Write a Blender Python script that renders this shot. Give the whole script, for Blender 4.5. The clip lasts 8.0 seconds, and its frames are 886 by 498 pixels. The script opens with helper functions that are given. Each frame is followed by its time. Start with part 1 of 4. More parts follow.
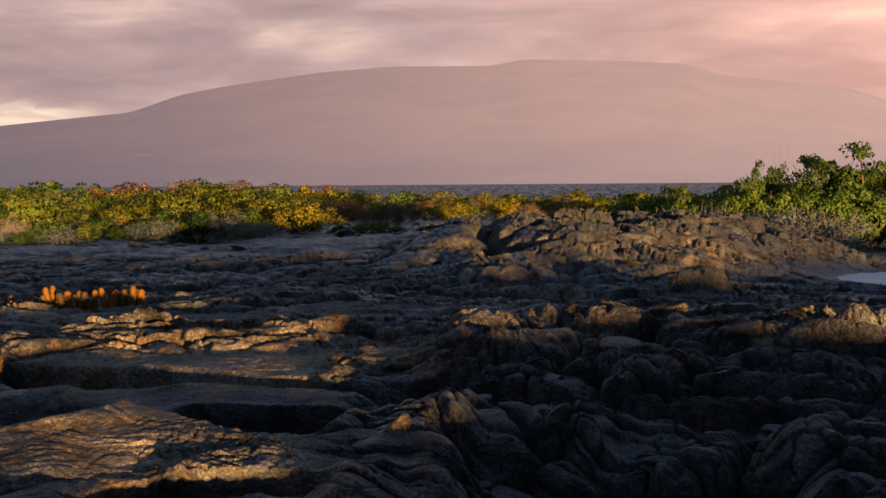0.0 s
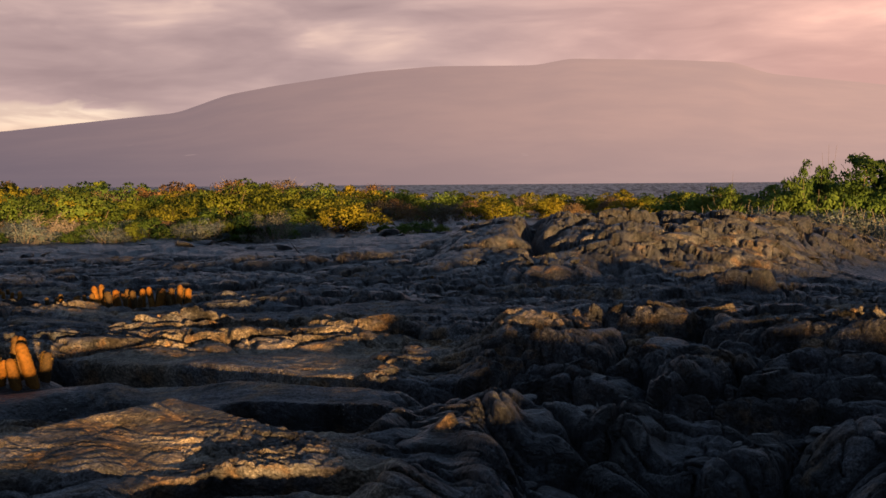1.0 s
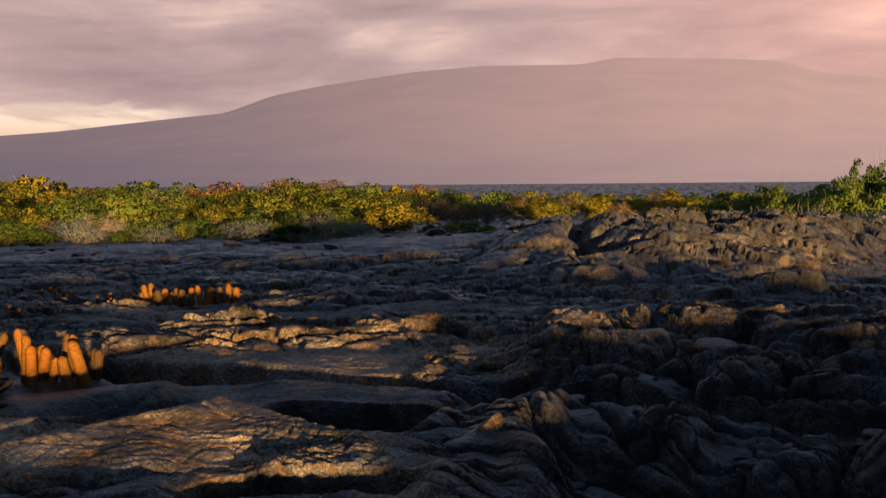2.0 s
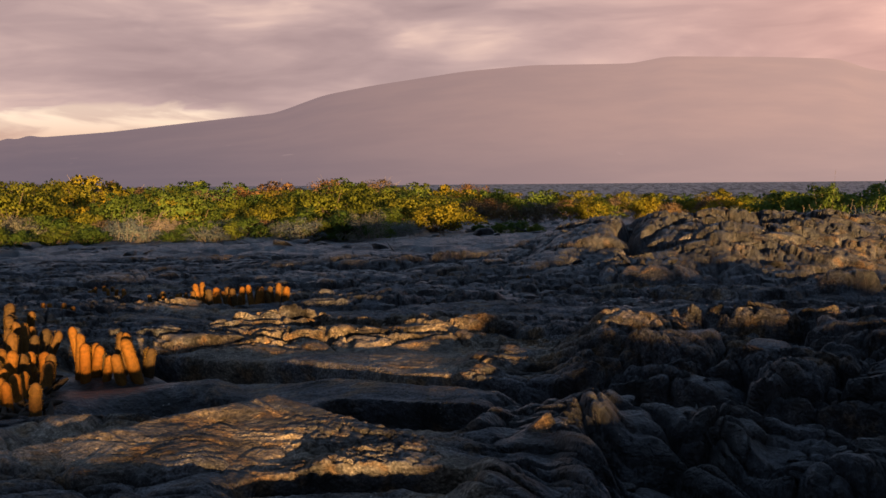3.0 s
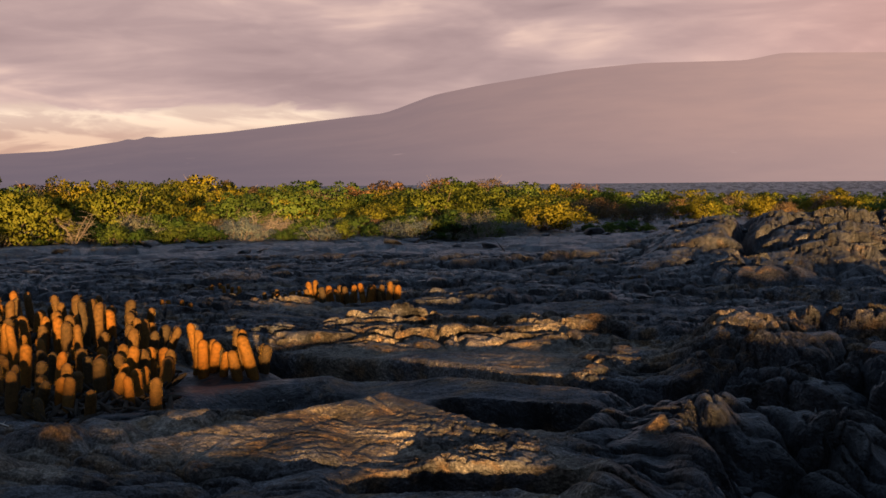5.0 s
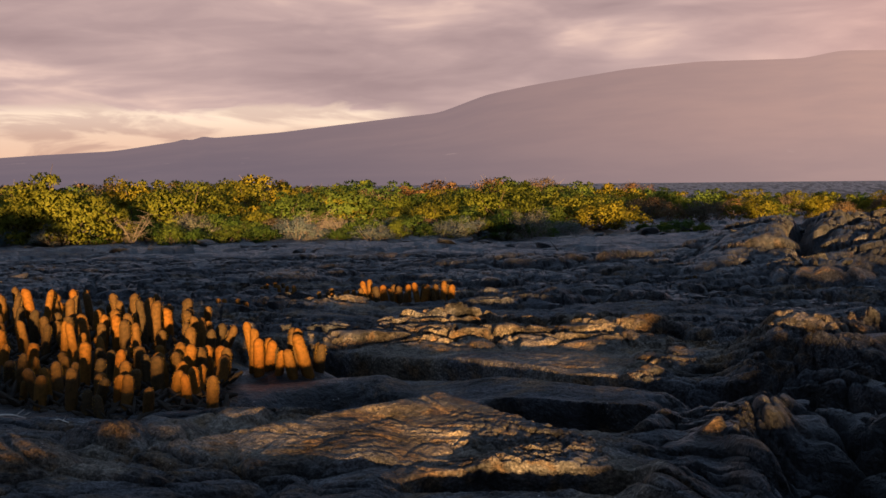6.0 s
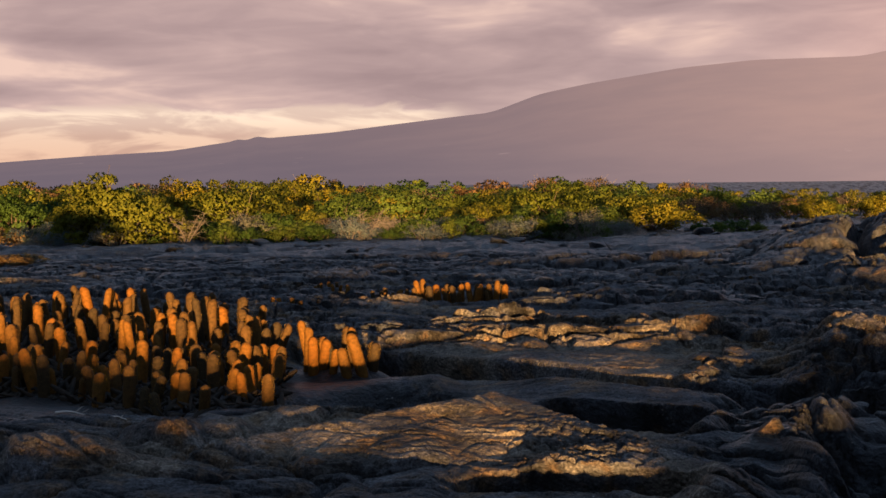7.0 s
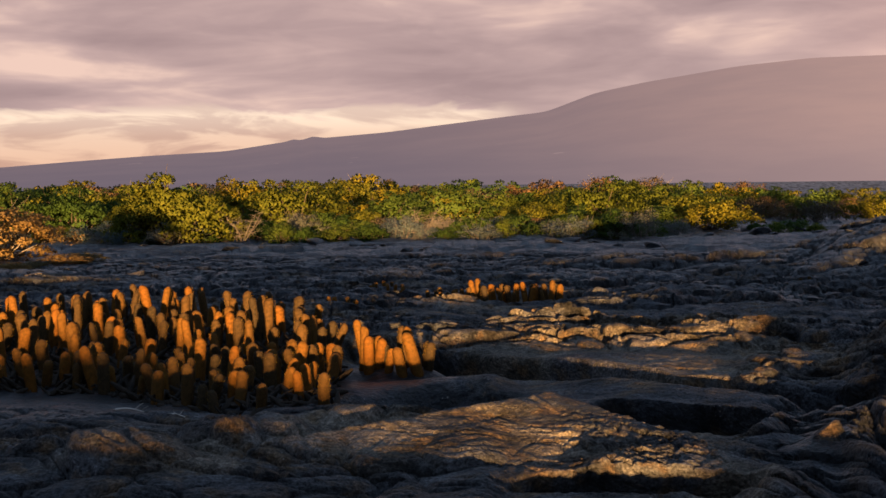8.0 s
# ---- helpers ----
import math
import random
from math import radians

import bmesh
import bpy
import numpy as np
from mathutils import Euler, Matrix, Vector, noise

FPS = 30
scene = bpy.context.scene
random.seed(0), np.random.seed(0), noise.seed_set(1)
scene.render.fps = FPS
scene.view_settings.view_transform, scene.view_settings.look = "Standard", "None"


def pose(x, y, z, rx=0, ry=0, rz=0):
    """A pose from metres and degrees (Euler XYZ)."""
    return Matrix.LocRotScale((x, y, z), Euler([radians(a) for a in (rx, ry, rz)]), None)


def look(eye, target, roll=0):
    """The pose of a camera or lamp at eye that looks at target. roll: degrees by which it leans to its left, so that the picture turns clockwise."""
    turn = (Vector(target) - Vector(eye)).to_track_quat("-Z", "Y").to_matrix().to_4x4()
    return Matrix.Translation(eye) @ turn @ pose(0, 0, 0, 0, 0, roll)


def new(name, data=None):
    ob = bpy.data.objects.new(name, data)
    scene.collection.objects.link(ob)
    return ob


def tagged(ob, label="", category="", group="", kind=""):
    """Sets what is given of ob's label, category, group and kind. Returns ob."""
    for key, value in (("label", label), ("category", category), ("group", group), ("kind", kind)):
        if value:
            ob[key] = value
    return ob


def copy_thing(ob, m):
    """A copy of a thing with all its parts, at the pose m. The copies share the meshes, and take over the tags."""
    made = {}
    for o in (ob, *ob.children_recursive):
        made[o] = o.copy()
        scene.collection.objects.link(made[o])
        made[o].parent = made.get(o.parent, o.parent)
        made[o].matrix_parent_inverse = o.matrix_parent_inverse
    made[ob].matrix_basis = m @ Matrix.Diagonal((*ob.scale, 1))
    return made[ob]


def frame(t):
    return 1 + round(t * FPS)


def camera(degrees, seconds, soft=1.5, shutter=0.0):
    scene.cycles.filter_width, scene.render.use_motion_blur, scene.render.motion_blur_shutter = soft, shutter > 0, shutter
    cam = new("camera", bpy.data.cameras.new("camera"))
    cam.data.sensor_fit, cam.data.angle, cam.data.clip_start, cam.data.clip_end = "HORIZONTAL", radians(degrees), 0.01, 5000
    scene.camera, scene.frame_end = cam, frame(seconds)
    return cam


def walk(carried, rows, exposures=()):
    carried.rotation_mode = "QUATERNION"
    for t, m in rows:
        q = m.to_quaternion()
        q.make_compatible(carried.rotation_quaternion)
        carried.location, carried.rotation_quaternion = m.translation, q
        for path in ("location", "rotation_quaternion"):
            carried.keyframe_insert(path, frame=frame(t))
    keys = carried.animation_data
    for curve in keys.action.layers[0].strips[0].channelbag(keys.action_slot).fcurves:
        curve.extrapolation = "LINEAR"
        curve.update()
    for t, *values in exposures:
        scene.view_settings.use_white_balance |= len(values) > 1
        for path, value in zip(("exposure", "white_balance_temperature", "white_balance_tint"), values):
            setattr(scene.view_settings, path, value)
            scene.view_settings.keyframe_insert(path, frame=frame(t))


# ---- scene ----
# ---- camera: a slow pan on a low tripod, the lens a hand's width ahead of the pivot ----
cam = camera(39.23, 8.0)
EYE, ARM = 1.0, 0.16
AXIS_TILT, PITCH, ROLL = -0.6226, -2.395, 0.4244
PAN = [(0.0, 0.0), (0.5, 0.940), (1.0, 2.030), (1.5, 3.086), (3.0, 6.384), (3.5, 7.596), (4.0, 8.939), (4.5, 10.181),
       (6.0, 13.871), (6.5, 15.041), (7.0, 16.291), (7.5, 17.595), (8.0, 18.787)]
PIVOT = pose(0, 0, EYE, AXIS_TILT) @ pose(0, -ARM, 0)
walk(cam, [(t, PIVOT @ pose(0, 0, 0, 0, 0, yaw) @ pose(0, ARM, 0) @ pose(0, 0, 0, PITCH) @ pose(0, 0, 0, 0, ROLL) @ pose(0, 0, 0, 90)) for t, yaw in PAN])

# ---- light: low warm sun behind the camera, broken cloud ----
SUN_AZ, SUN_EL = 160.0, 1.6
SUN_DIR = Vector((math.sin(radians(SUN_AZ)) * math.cos(radians(SUN_EL)), math.cos(radians(SUN_AZ)) * math.cos(radians(SUN_EL)), math.sin(radians(SUN_EL))))
sun_data = bpy.data.lights.new("sun", "SUN")
sun_data.energy, sun_data.angle, sun_data.color = 5.0, radians(1.1), (1.0, 0.54, 0.19)
sun = new("sun", sun_data)
sun.matrix_world = look(SUN_DIR * 50, (0, 0, 0))
scene.view_settings.exposure = 2.4


class Nodes:
    """Short-hand for building a node tree."""

    def __init__(self, tree):
        self.tree = tree
        tree.nodes.clear()

    def add(self, kind, inputs=(), **props):
        n = self.tree.nodes.new(kind)
        for k, v in props.items():
            if k == "operation":
                n.operation = v
            elif k == "blend_type":
                n.blend_type = v
            elif k == "data_type":
                n.data_type = v
            elif k == "sky_type":
                n.sky_type = v
            elif k == "feature":
                n.feature = v
        for key, v in dict(inputs).items():
            self.link(v, n.inputs[key])
        return n

    def link(self, v, socket):
        if isinstance(v, bpy.types.NodeSocket):
            self.tree.links.new(v, socket)
        elif isinstance(v, bpy.types.Node):
            self.tree.links.new(v.outputs[0], socket)
        else:
            socket.default_value = v

    def math(self, op, a, b=0.0, c=0.0):
        return self.add("ShaderNodeMath", {0: a, 1: b, 2: c}, operation=op).outputs[0]

    def mix(self, fac, a, b, blend="MIX"):
        n = self.add("ShaderNodeMix", data_type="RGBA", blend_type=blend)
        self.link(fac, n.inputs[0])
        self.link(a, n.inputs[6])
        self.link(b, n.inputs[7])
        return n.outputs[2]

    def noise(self, vec, scale, detail=4.0, rough=0.55, distortion=0.0):
        return self.add("ShaderNodeTexNoise", {"Vector": vec, "Scale": scale, "Detail": detail, "Roughness": rough, "Distortion": distortion})

    def ramp(self, fac, *stops):
        n = self.add("ShaderNodeValToRGB", {0: fac})
        e = n.color_ramp.elements
        while len(e) < len(stops):
            e.new(0.5)
        for i, (p, c) in enumerate(stops):
            e[i].position, e[i].color = p, (*c, 1.0) if len(c) == 3 else c
        return n.outputs[0]

    def span(self, v, a, b, c=0.0, d=1.0):
        n = self.add("ShaderNodeMapRange", {"Value": v, 1: a, 2: b, 3: c, 4: d})
        n.interpolation_type = "SMOOTHSTEP"
        return n.outputs[0]


def grey(v):
    return (v, v, v)


world = bpy.data.worlds.new("evening_sky")
scene.world = world
world.use_nodes = True
W = Nodes(world.node_tree)
way = W.add("ShaderNodeTexCoord").outputs["Generated"]
sep = W.add("ShaderNodeSeparateXYZ", {0: way}).outputs
sky = W.add("ShaderNodeTexSky", sky_type="NISHITA")
sky.sun_disc, sky.sun_elevation, sky.sun_rotation = False, radians(SUN_EL), radians(SUN_AZ)
sky.air_density, sky.dust_density = 1.0, 1.5
up = sep[2]
rise = W.math("MAXIMUM", up, 0.0)
# a deck of soft flat clouds, wider than they are high
az = W.math("ARCTAN2", sep[0], sep[1])
deck = W.add("ShaderNodeCombineXYZ", {0: W.math("MULTIPLY", az, 4.6), 1: W.math("MULTIPLY", rise, 22.0), 2: 0.0}).outputs[0]
big = W.noise(deck, 0.8, 4.0, 0.5, 0.5).outputs[0]
fine = W.noise(deck, 2.2, 6.0, 0.55, 0.6).outputs[0]
body = W.math("ADD", W.math("MULTIPLY", big, 0.75), W.math("MULTIPLY", fine, 0.25))
cloud = W.ramp(body, (0.37, (0.36, 0.25, 0.25)), (0.46, (0.44, 0.308, 0.30)), (0.54, (0.55, 0.385, 0.36)), (0.63, (0.80, 0.56, 0.47)))
# clear band low over the left flank of the mountain, with a bright rim under the cloud's edge
edge = W.math("ADD", rise, W.math("MULTIPLY", W.math("SUBTRACT", fine, 0.5), 0.045))
side = W.span(az, -0.25, -0.31, 0.0, 1.0)
low = W.math("MULTIPLY", W.span(edge, 0.064, 0.056), side)
clear = W.ramp(W.span(rise, 0.01, 0.062), (0.0, (0.80, 0.50, 0.35)), (0.6, (0.84, 0.58, 0.43)), (1.0, (1.0, 0.78, 0.60)))
clear = W.mix(W.span(fine, 0.40, 0.56), W.mix(1.0, clear, (0.72, 0.68, 0.72, 1), "MULTIPLY"), clear)
view = W.mix(low, cloud, clear)
warm = W.span(az, -0.12, 0.40)
view = W.mix(warm, view, W.mix(1.0, view, (1.75, 1.42, 1.22, 1), "MULTIPLY"))
# away from the mountain, unseen, a dark bank is added to keep shade black
unseen_dim = W.math("MULTIPLY", W.span(W.math("ABSOLUTE", W.math("ADD", az, 0.15)), 0.75, 1.6), 0.88)
view = W.mix(unseen_dim, view, (0.045, 0.045, 0.055, 1))
# higher up the cloud breaks and the cool evening sky shows
high = W.math("MULTIPLY", W.span(rise, 0.16, 0.30), 0.98)
cool = W.mix(0.04, (0.185, 0.27, 0.425, 1), sky.outputs[0])
below = W.span(up, 0.0, -0.05)
view = W.mix(high, view, cool)
view = W.mix(below, view, (0.12, 0.10, 0.10, 1))
back = W.add("ShaderNodeBackground", {"Color": view, "Strength": 0.21})
W.add("ShaderNodeOutputWorld", {"Surface": back})


# ---- materials ----
def material(name):
    m = bpy.data.materials.new(name)
    m.use_nodes = True
    return m, Nodes(m.node_tree)


def finish(n, color, rough=0.7, bump=None, spec=0.4, metal=0.0, sub=0.0, emit=None, strength=0.0):
    b = n.add("ShaderNodeBsdfPrincipled", {"Base Color": color, "Roughness": rough, "Metallic": metal, "Specular IOR Level": spec})
    if bump is not None:
        n.link(bump, b.inputs["Normal"])
    if emit is not None:
        n.link(emit, b.inputs["Emission Color"])
        n.link(strength, b.inputs["Emission Strength"])
    n.add("ShaderNodeOutputMaterial", {"Surface": b})
    return b


def lava_material():
    m, n = material("pahoehoe_lava")
    p = n.add("ShaderNodeNewGeometry").outputs["Position"]
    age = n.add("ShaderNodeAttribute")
    age.attribute_name = "crust_tone"
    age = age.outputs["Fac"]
    grain = n.noise(p, 38.0, 6, 0.7).outputs[0]
    mid = n.noise(p, 7.0, 5, 0.6).outputs[0]
    crust = n.noise(p, 3.1, 7, 0.68, 0.6).outputs[0]
    fine = n.noise(p, 95.0, 5, 0.7).outputs[0]
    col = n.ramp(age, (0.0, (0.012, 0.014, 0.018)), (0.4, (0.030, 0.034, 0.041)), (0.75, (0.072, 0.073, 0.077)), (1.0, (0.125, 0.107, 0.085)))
    col = n.mix(1.0, col, n.ramp(crust, (0.38, grey(0.22)), (0.5, grey(0.9)), (0.62, grey(1.8))), "MULTIPLY")
    rust = n.math("MULTIPLY", n.span(mid, 0.50, 0.66), n.span(age, 0.3, 0.9, 0.10, 0.8))
    col = n.mix(rust, col, (0.155, 0.098, 0.050, 1))
    col = n.mix(1.0, col, n.ramp(grain, (0.35, grey(0.45)), (0.5, grey(0.95)), (0.65, grey(1.5))), "MULTIPLY")
    col = n.mix(1.0, col, n.ramp(fine, (0.35, grey(0.45)), (0.5, grey(0.95)), (0.65, grey(1.6))), "MULTIPLY")
    # small pale flecks lie in drifts
    fleck = n.add("ShaderNodeTexVoronoi", {"Vector": p, "Scale": 42.0}).outputs["Distance"]
    where = n.noise(p, 2.6, 3, 0.5).outputs[0]
    col = n.mix(n.math("MULTIPLY", n.span(fleck, 0.16, 0.10), n.span(where, 0.58, 0.70)), col, (0.38, 0.36, 0.33, 1))
    rough = n.math("ADD", n.span(crust, 0.35, 0.65, -0.08, 0.12), n.span(age, 0.1, 0.6, 0.40, 0.68))
    # wrinkled skin: bent creases, hairline cracks and grit
    creases = n.math("ABSOLUTE", n.math("SUBTRACT", n.noise(p, 7.0, 3, 0.5, 1.2).outputs[0], 0.5))
    small = n.math("ABSOLUTE", n.math("SUBTRACT", n.noise(p, 22.0, 3, 0.5, 1.0).outputs[0], 0.5))
    h = n.math("ADD", n.math("MULTIPLY", creases, 0.055), n.math("MULTIPLY", small, 0.050))
    h = n.math("ADD", h, n.math("ADD", n.math("MULTIPLY", grain, 0.030), n.math("MULTIPLY", fine, 0.012)))
    bump = n.add("ShaderNodeBump", {"Strength": 1.0, "Distance": 1.0, "Height": h}).outputs[0]
    finish(n, col, rough, bump, n.span(age, 0.15, 0.6, 0.42, 0.14))
    return m


def mountain_material():
    m, n = material("painted_haze_mountain")
    p = n.add("ShaderNodeNewGeometry").outputs["Position"]
    s = n.add("ShaderNodeSeparateXYZ", {0: p}).outputs
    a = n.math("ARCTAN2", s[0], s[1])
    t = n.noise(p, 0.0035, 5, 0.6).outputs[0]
    # haze painted into the glow: pinker to the right, dimmer at the foot
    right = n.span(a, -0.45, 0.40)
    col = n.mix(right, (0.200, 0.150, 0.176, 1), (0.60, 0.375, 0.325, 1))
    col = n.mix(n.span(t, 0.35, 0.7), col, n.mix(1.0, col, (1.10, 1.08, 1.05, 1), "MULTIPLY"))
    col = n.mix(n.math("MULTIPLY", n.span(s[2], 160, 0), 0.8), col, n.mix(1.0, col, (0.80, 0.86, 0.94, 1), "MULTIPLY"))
    # paler blots painted on the lower flank as sunlit clearings
    spot = n.noise(p, 0.009, 3, 0.6).outputs[0]
    patch = n.math("MULTIPLY", n.span(spot, 0.66, 0.76), n.math("MULTIPLY", n.span(s[2], 25, 55), n.span(s[2], 130, 90)))
    col = n.mix(n.math("MULTIPLY", patch, 0.5), col, (0.60, 0.42, 0.40, 1))
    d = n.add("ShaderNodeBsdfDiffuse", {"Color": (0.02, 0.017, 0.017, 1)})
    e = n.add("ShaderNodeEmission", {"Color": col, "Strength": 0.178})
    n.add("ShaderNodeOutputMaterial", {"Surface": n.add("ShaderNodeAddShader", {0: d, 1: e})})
    return m


def leaf_material(name, a, b, c):
    m, n = material(name)
    g = n.add("ShaderNodeNewGeometry")
    o = n.add("ShaderNodeObjectInfo").outputs["Random"]
    col = n.ramp(g.outputs["Random Per Island"], (0.0, a), (0.55, b), (1.0, c))
    col = n.mix(1.0, col, n.ramp(o, (0.0, (0.50, 0.66, 0.7)), (0.5, (0.95, 1.0, 1.0)), (1.0, (1.35, 1.12, 0.8))), "MULTIPLY")
    tuft = n.noise(g.outputs["Position"], 16.0, 5, 0.75).outputs[0]
    col = n.mix(1.0, col, n.ramp(tuft, (0.36, (0.75, 0.78, 0.76)), (0.5, (0.97, 0.97, 0.97)), (0.64, (1.25, 1.2, 1.15))), "MULTIPLY")
    bump = n.add("ShaderNodeBump", {"Strength": 0.3, "Distance": 0.05, "Height": tuft}).outputs[0]
    d = n.add("ShaderNodeBsdfPrincipled", {"Base Color": col, "Roughness": 0.7, "Specular IOR Level": 0.15, "Normal": bump})
    t = n.add("ShaderNodeBsdfTranslucent", {"Color": col})
    n.add("ShaderNodeOutputMaterial", {"Surface": n.add("ShaderNodeMixShader", {0: 0.5, 1: d, 2: t})})
    return m


def bark_material(name, a, b):
    m, n = material(name)
    p = n.add("ShaderNodeNewGeometry").outputs["Position"]
    t = n.noise(p, 14.0, 4, 0.6).outputs[0]
    finish(n, n.ramp(t, (0.3, a), (0.7, b)), 0.85, n.add("ShaderNodeBump", {"Strength": 0.5, "Distance": 0.01, "Height": t}).outputs[0], 0.2)
    return m


def spine_material():
    m, n = material("straw_spines")
    o = n.add("ShaderNodeObjectInfo").outputs["Random"]
    finish(n, n.ramp(o, (0.0, (0.16, 0.085, 0.008)), (1.0, (0.19, 0.12, 0.02))), 0.7, None, 0.05)
    return m


def cactus_material():
    m, n = material("lava_cactus_skin")
    p = n.add("ShaderNodeTexCoord").outputs["Object"]
    o = n.add("ShaderNodeObjectInfo").outputs["Random"]
    s = n.add("ShaderNodeSeparateXYZ", {0: p}).outputs
    t = n.noise(p, 60.0, 4, 0.6).outputs[0]
    young = n.ramp(o, (0.0, (0.140, 0.056, 0.010)), (0.30, (0.120, 0.054, 0.011)), (0.55, (0.075, 0.040, 0.013)), (1.0, (0.034, 0.024, 0.013)))
    col = n.mix(n.span(t, 0.35, 0.7), young, n.mix(1.0, young, (0.55, 0.6, 0.6, 1), "MULTIPLY"))
    finish(n, col, 0.75, n.add("ShaderNodeBump", {"Strength": 0.6, "Distance": 0.004, "Height": t}).outputs[0], 0.06)
    return m


def sand_material():
    m, n = material("pale_sand")
    p = n.add("ShaderNodeNewGeometry").outputs["Position"]
    t = n.noise(p, 1.2, 5, 0.6).outputs[0]
    g = n.noise(p, 30, 4, 0.6).outputs[0]
    finish(n, n.ramp(t, (0.3, (0.36, 0.33, 0.31)), (0.7, (0.52, 0.47, 0.43))), 0.8, n.add("ShaderNodeBump", {"Strength": 0.4, "Distance": 0.02, "Height": g}).outputs[0])
    return m


LAVA = lava_material()
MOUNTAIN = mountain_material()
LEAF_GOLD = leaf_material("leaf_yellow_green", (0.130, 0.142, 0.016), (0.170, 0.172, 0.020), (0.215, 0.198, 0.026))
LEAF_GREEN = leaf_material("leaf_green", (0.068, 0.110, 0.021), (0.090, 0.140, 0.026), (0.115, 0.162, 0.032))
# grey-green leaf, with the blue of the brush's shade mixed into it
LEAF_GREY = leaf_material("leaf_grey_green_shade_tint", (0.095, 0.13, 0.135), (0.14, 0.175, 0.18), (0.19, 0.22, 0.225))
LEAF_DRY = leaf_material("leaf_dry", (0.095, 0.068, 0.038), (0.15, 0.108, 0.066), (0.20, 0.150, 0.095))
LEAF_STRAW = leaf_material("straw", (0.15, 0.115, 0.055), (0.21, 0.160, 0.080), (0.27, 0.210, 0.110))
BARK = bark_material("grey_bark", (0.045, 0.036, 0.028), (0.10, 0.08, 0.062))
BLEACHED = bark_material("bleached_wood", (0.34, 0.30, 0.26), (0.50, 0.46, 0.41))
TWIG = bark_material("grey_twig", (0.085, 0.075, 0.068), (0.17, 0.15, 0.135))
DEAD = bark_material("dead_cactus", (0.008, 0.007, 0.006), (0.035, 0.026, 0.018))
CACTUS = cactus_material()
SPINE = spine_material()
SAND = sand_material()


# ---- mesh helpers ----
def mesh_of(name, verts, faces, mat, smooth=True):
    """A mesh from vertices (n x 3) and faces (k x 3 or k x 4), both arrays."""
    verts, faces = np.asarray(verts, dtype=np.float32), np.asarray(faces, dtype=np.int32)
    me = bpy.data.meshes.new(name)
    k = faces.shape[1]
    me.vertices.add(len(verts))
    me.vertices.foreach_set("co", verts.ravel())
    me.loops.add(faces.size)
    me.loops.foreach_set("vertex_index", faces.ravel())
    me.polygons.add(len(faces))
    me.polygons.foreach_set("loop_start", np.arange(0, faces.size, k, dtype=np.int32))
    me.polygons.foreach_set("use_smooth", np.full(len(faces), smooth))
    me.update(calc_edges=True)
    me.materials.append(mat)
    return me


def part(name, data, parent, label=""):
    ob = new(name, data)
    ob.parent = parent
    if label:
        tagged(ob, label)
    return ob


def polar(az_deg, r):
    return r * math.sin(radians(az_deg)), r * math.cos(radians(az_deg))


# ---- lava field: one sheet of ground, from the camera to the horizon ----
def hash2(ix, iy, seed):
    h = (ix * 374761393 + iy * 668265263 + seed * 974634541) & 0x7FFFFFFF
    h = ((h ^ (h >> 13)) * 1274126177) & 0x7FFFFFFF
    h = ((h ^ (h >> 15)) * 461845907) & 0x7FFFFFFF
    return ((h ^ (h >> 16)) & 0xFFFFFF) / 16777216.0


def vnoise(x, y, seed):
    ix, iy = np.floor(x).astype(np.int64), np.floor(y).astype(np.int64)
    fx, fy = x - ix, y - iy
    sx, sy = fx * fx * fx * (fx * (fx * 6 - 15) + 10), fy * fy * fy * (fy * (fy * 6 - 15) + 10)

    def g(jx, jy):
        a = hash2(ix + jx, iy + jy, seed) * (2 * math.pi)
        return np.cos(a) * (fx - jx) + np.sin(a) * (fy - jy)

    top = g(0, 0) * (1 - sx) + g(1, 0) * sx
    bot = g(0, 1) * (1 - sx) + g(1, 1) * sx
    return (top * (1 - sy) + bot * sy) * 1.5


def fbm(x, y, seed, octaves=4, gain=0.5):
    total, amp = 0.0, 1.0
    for i in range(octaves):
        total = total + amp * vnoise(x, y, seed + 17 * i)
        x, y, amp = x * 2.03 + 5.3, y * 2.03 - 3.1, amp * gain
    return total


def lobes(x, y, seed, bias=0.22):
    """Cells of crust: distance to the nearest seam, two random numbers of the cell, and the place within it."""
    ix, iy = np.floor(x).astype(np.int64), np.floor(y).astype(np.int64)
    d1, d2 = np.full(x.shape, 9.0), np.full(x.shape, 9.0)
    q1, q2, lx, ly = (np.zeros(x.shape) for _ in range(4))
    for jx in (-1, 0, 1):
        for jy in (-1, 0, 1):
            cx, cy = ix + jx, iy + jy
            k1, k2 = hash2(cx, cy, seed + 2), hash2(cx, cy, seed + 3)
            dx = x - cx - 0.1 - 0.8 * hash2(cx, cy, seed)
            dy = y - cy - 0.1 - 0.8 * hash2(cx, cy, seed + 1)
            d = np.sqrt(dx * dx + dy * dy) - bias * k1
            near = d < d1
            d2 = np.where(near, d1, np.minimum(d2, d))
            d1 = np.where(near, d, d1)
            q1, q2 = np.where(near, k1, q1), np.where(near, k2, q2)
            lx, ly = np.where(near, dx, lx), np.where(near, dy, ly)
    return d2 - d1, q1, q2, lx, ly


def streaks(x, y, seed):
    """Sharp crests of stretched skin, running along x."""
    k = vnoise(x, y, seed) + 0.5 * vnoise(x * 2.1 + 4, y * 2.1, seed + 3)
    return 0.6 - np.abs(k) ** 0.7


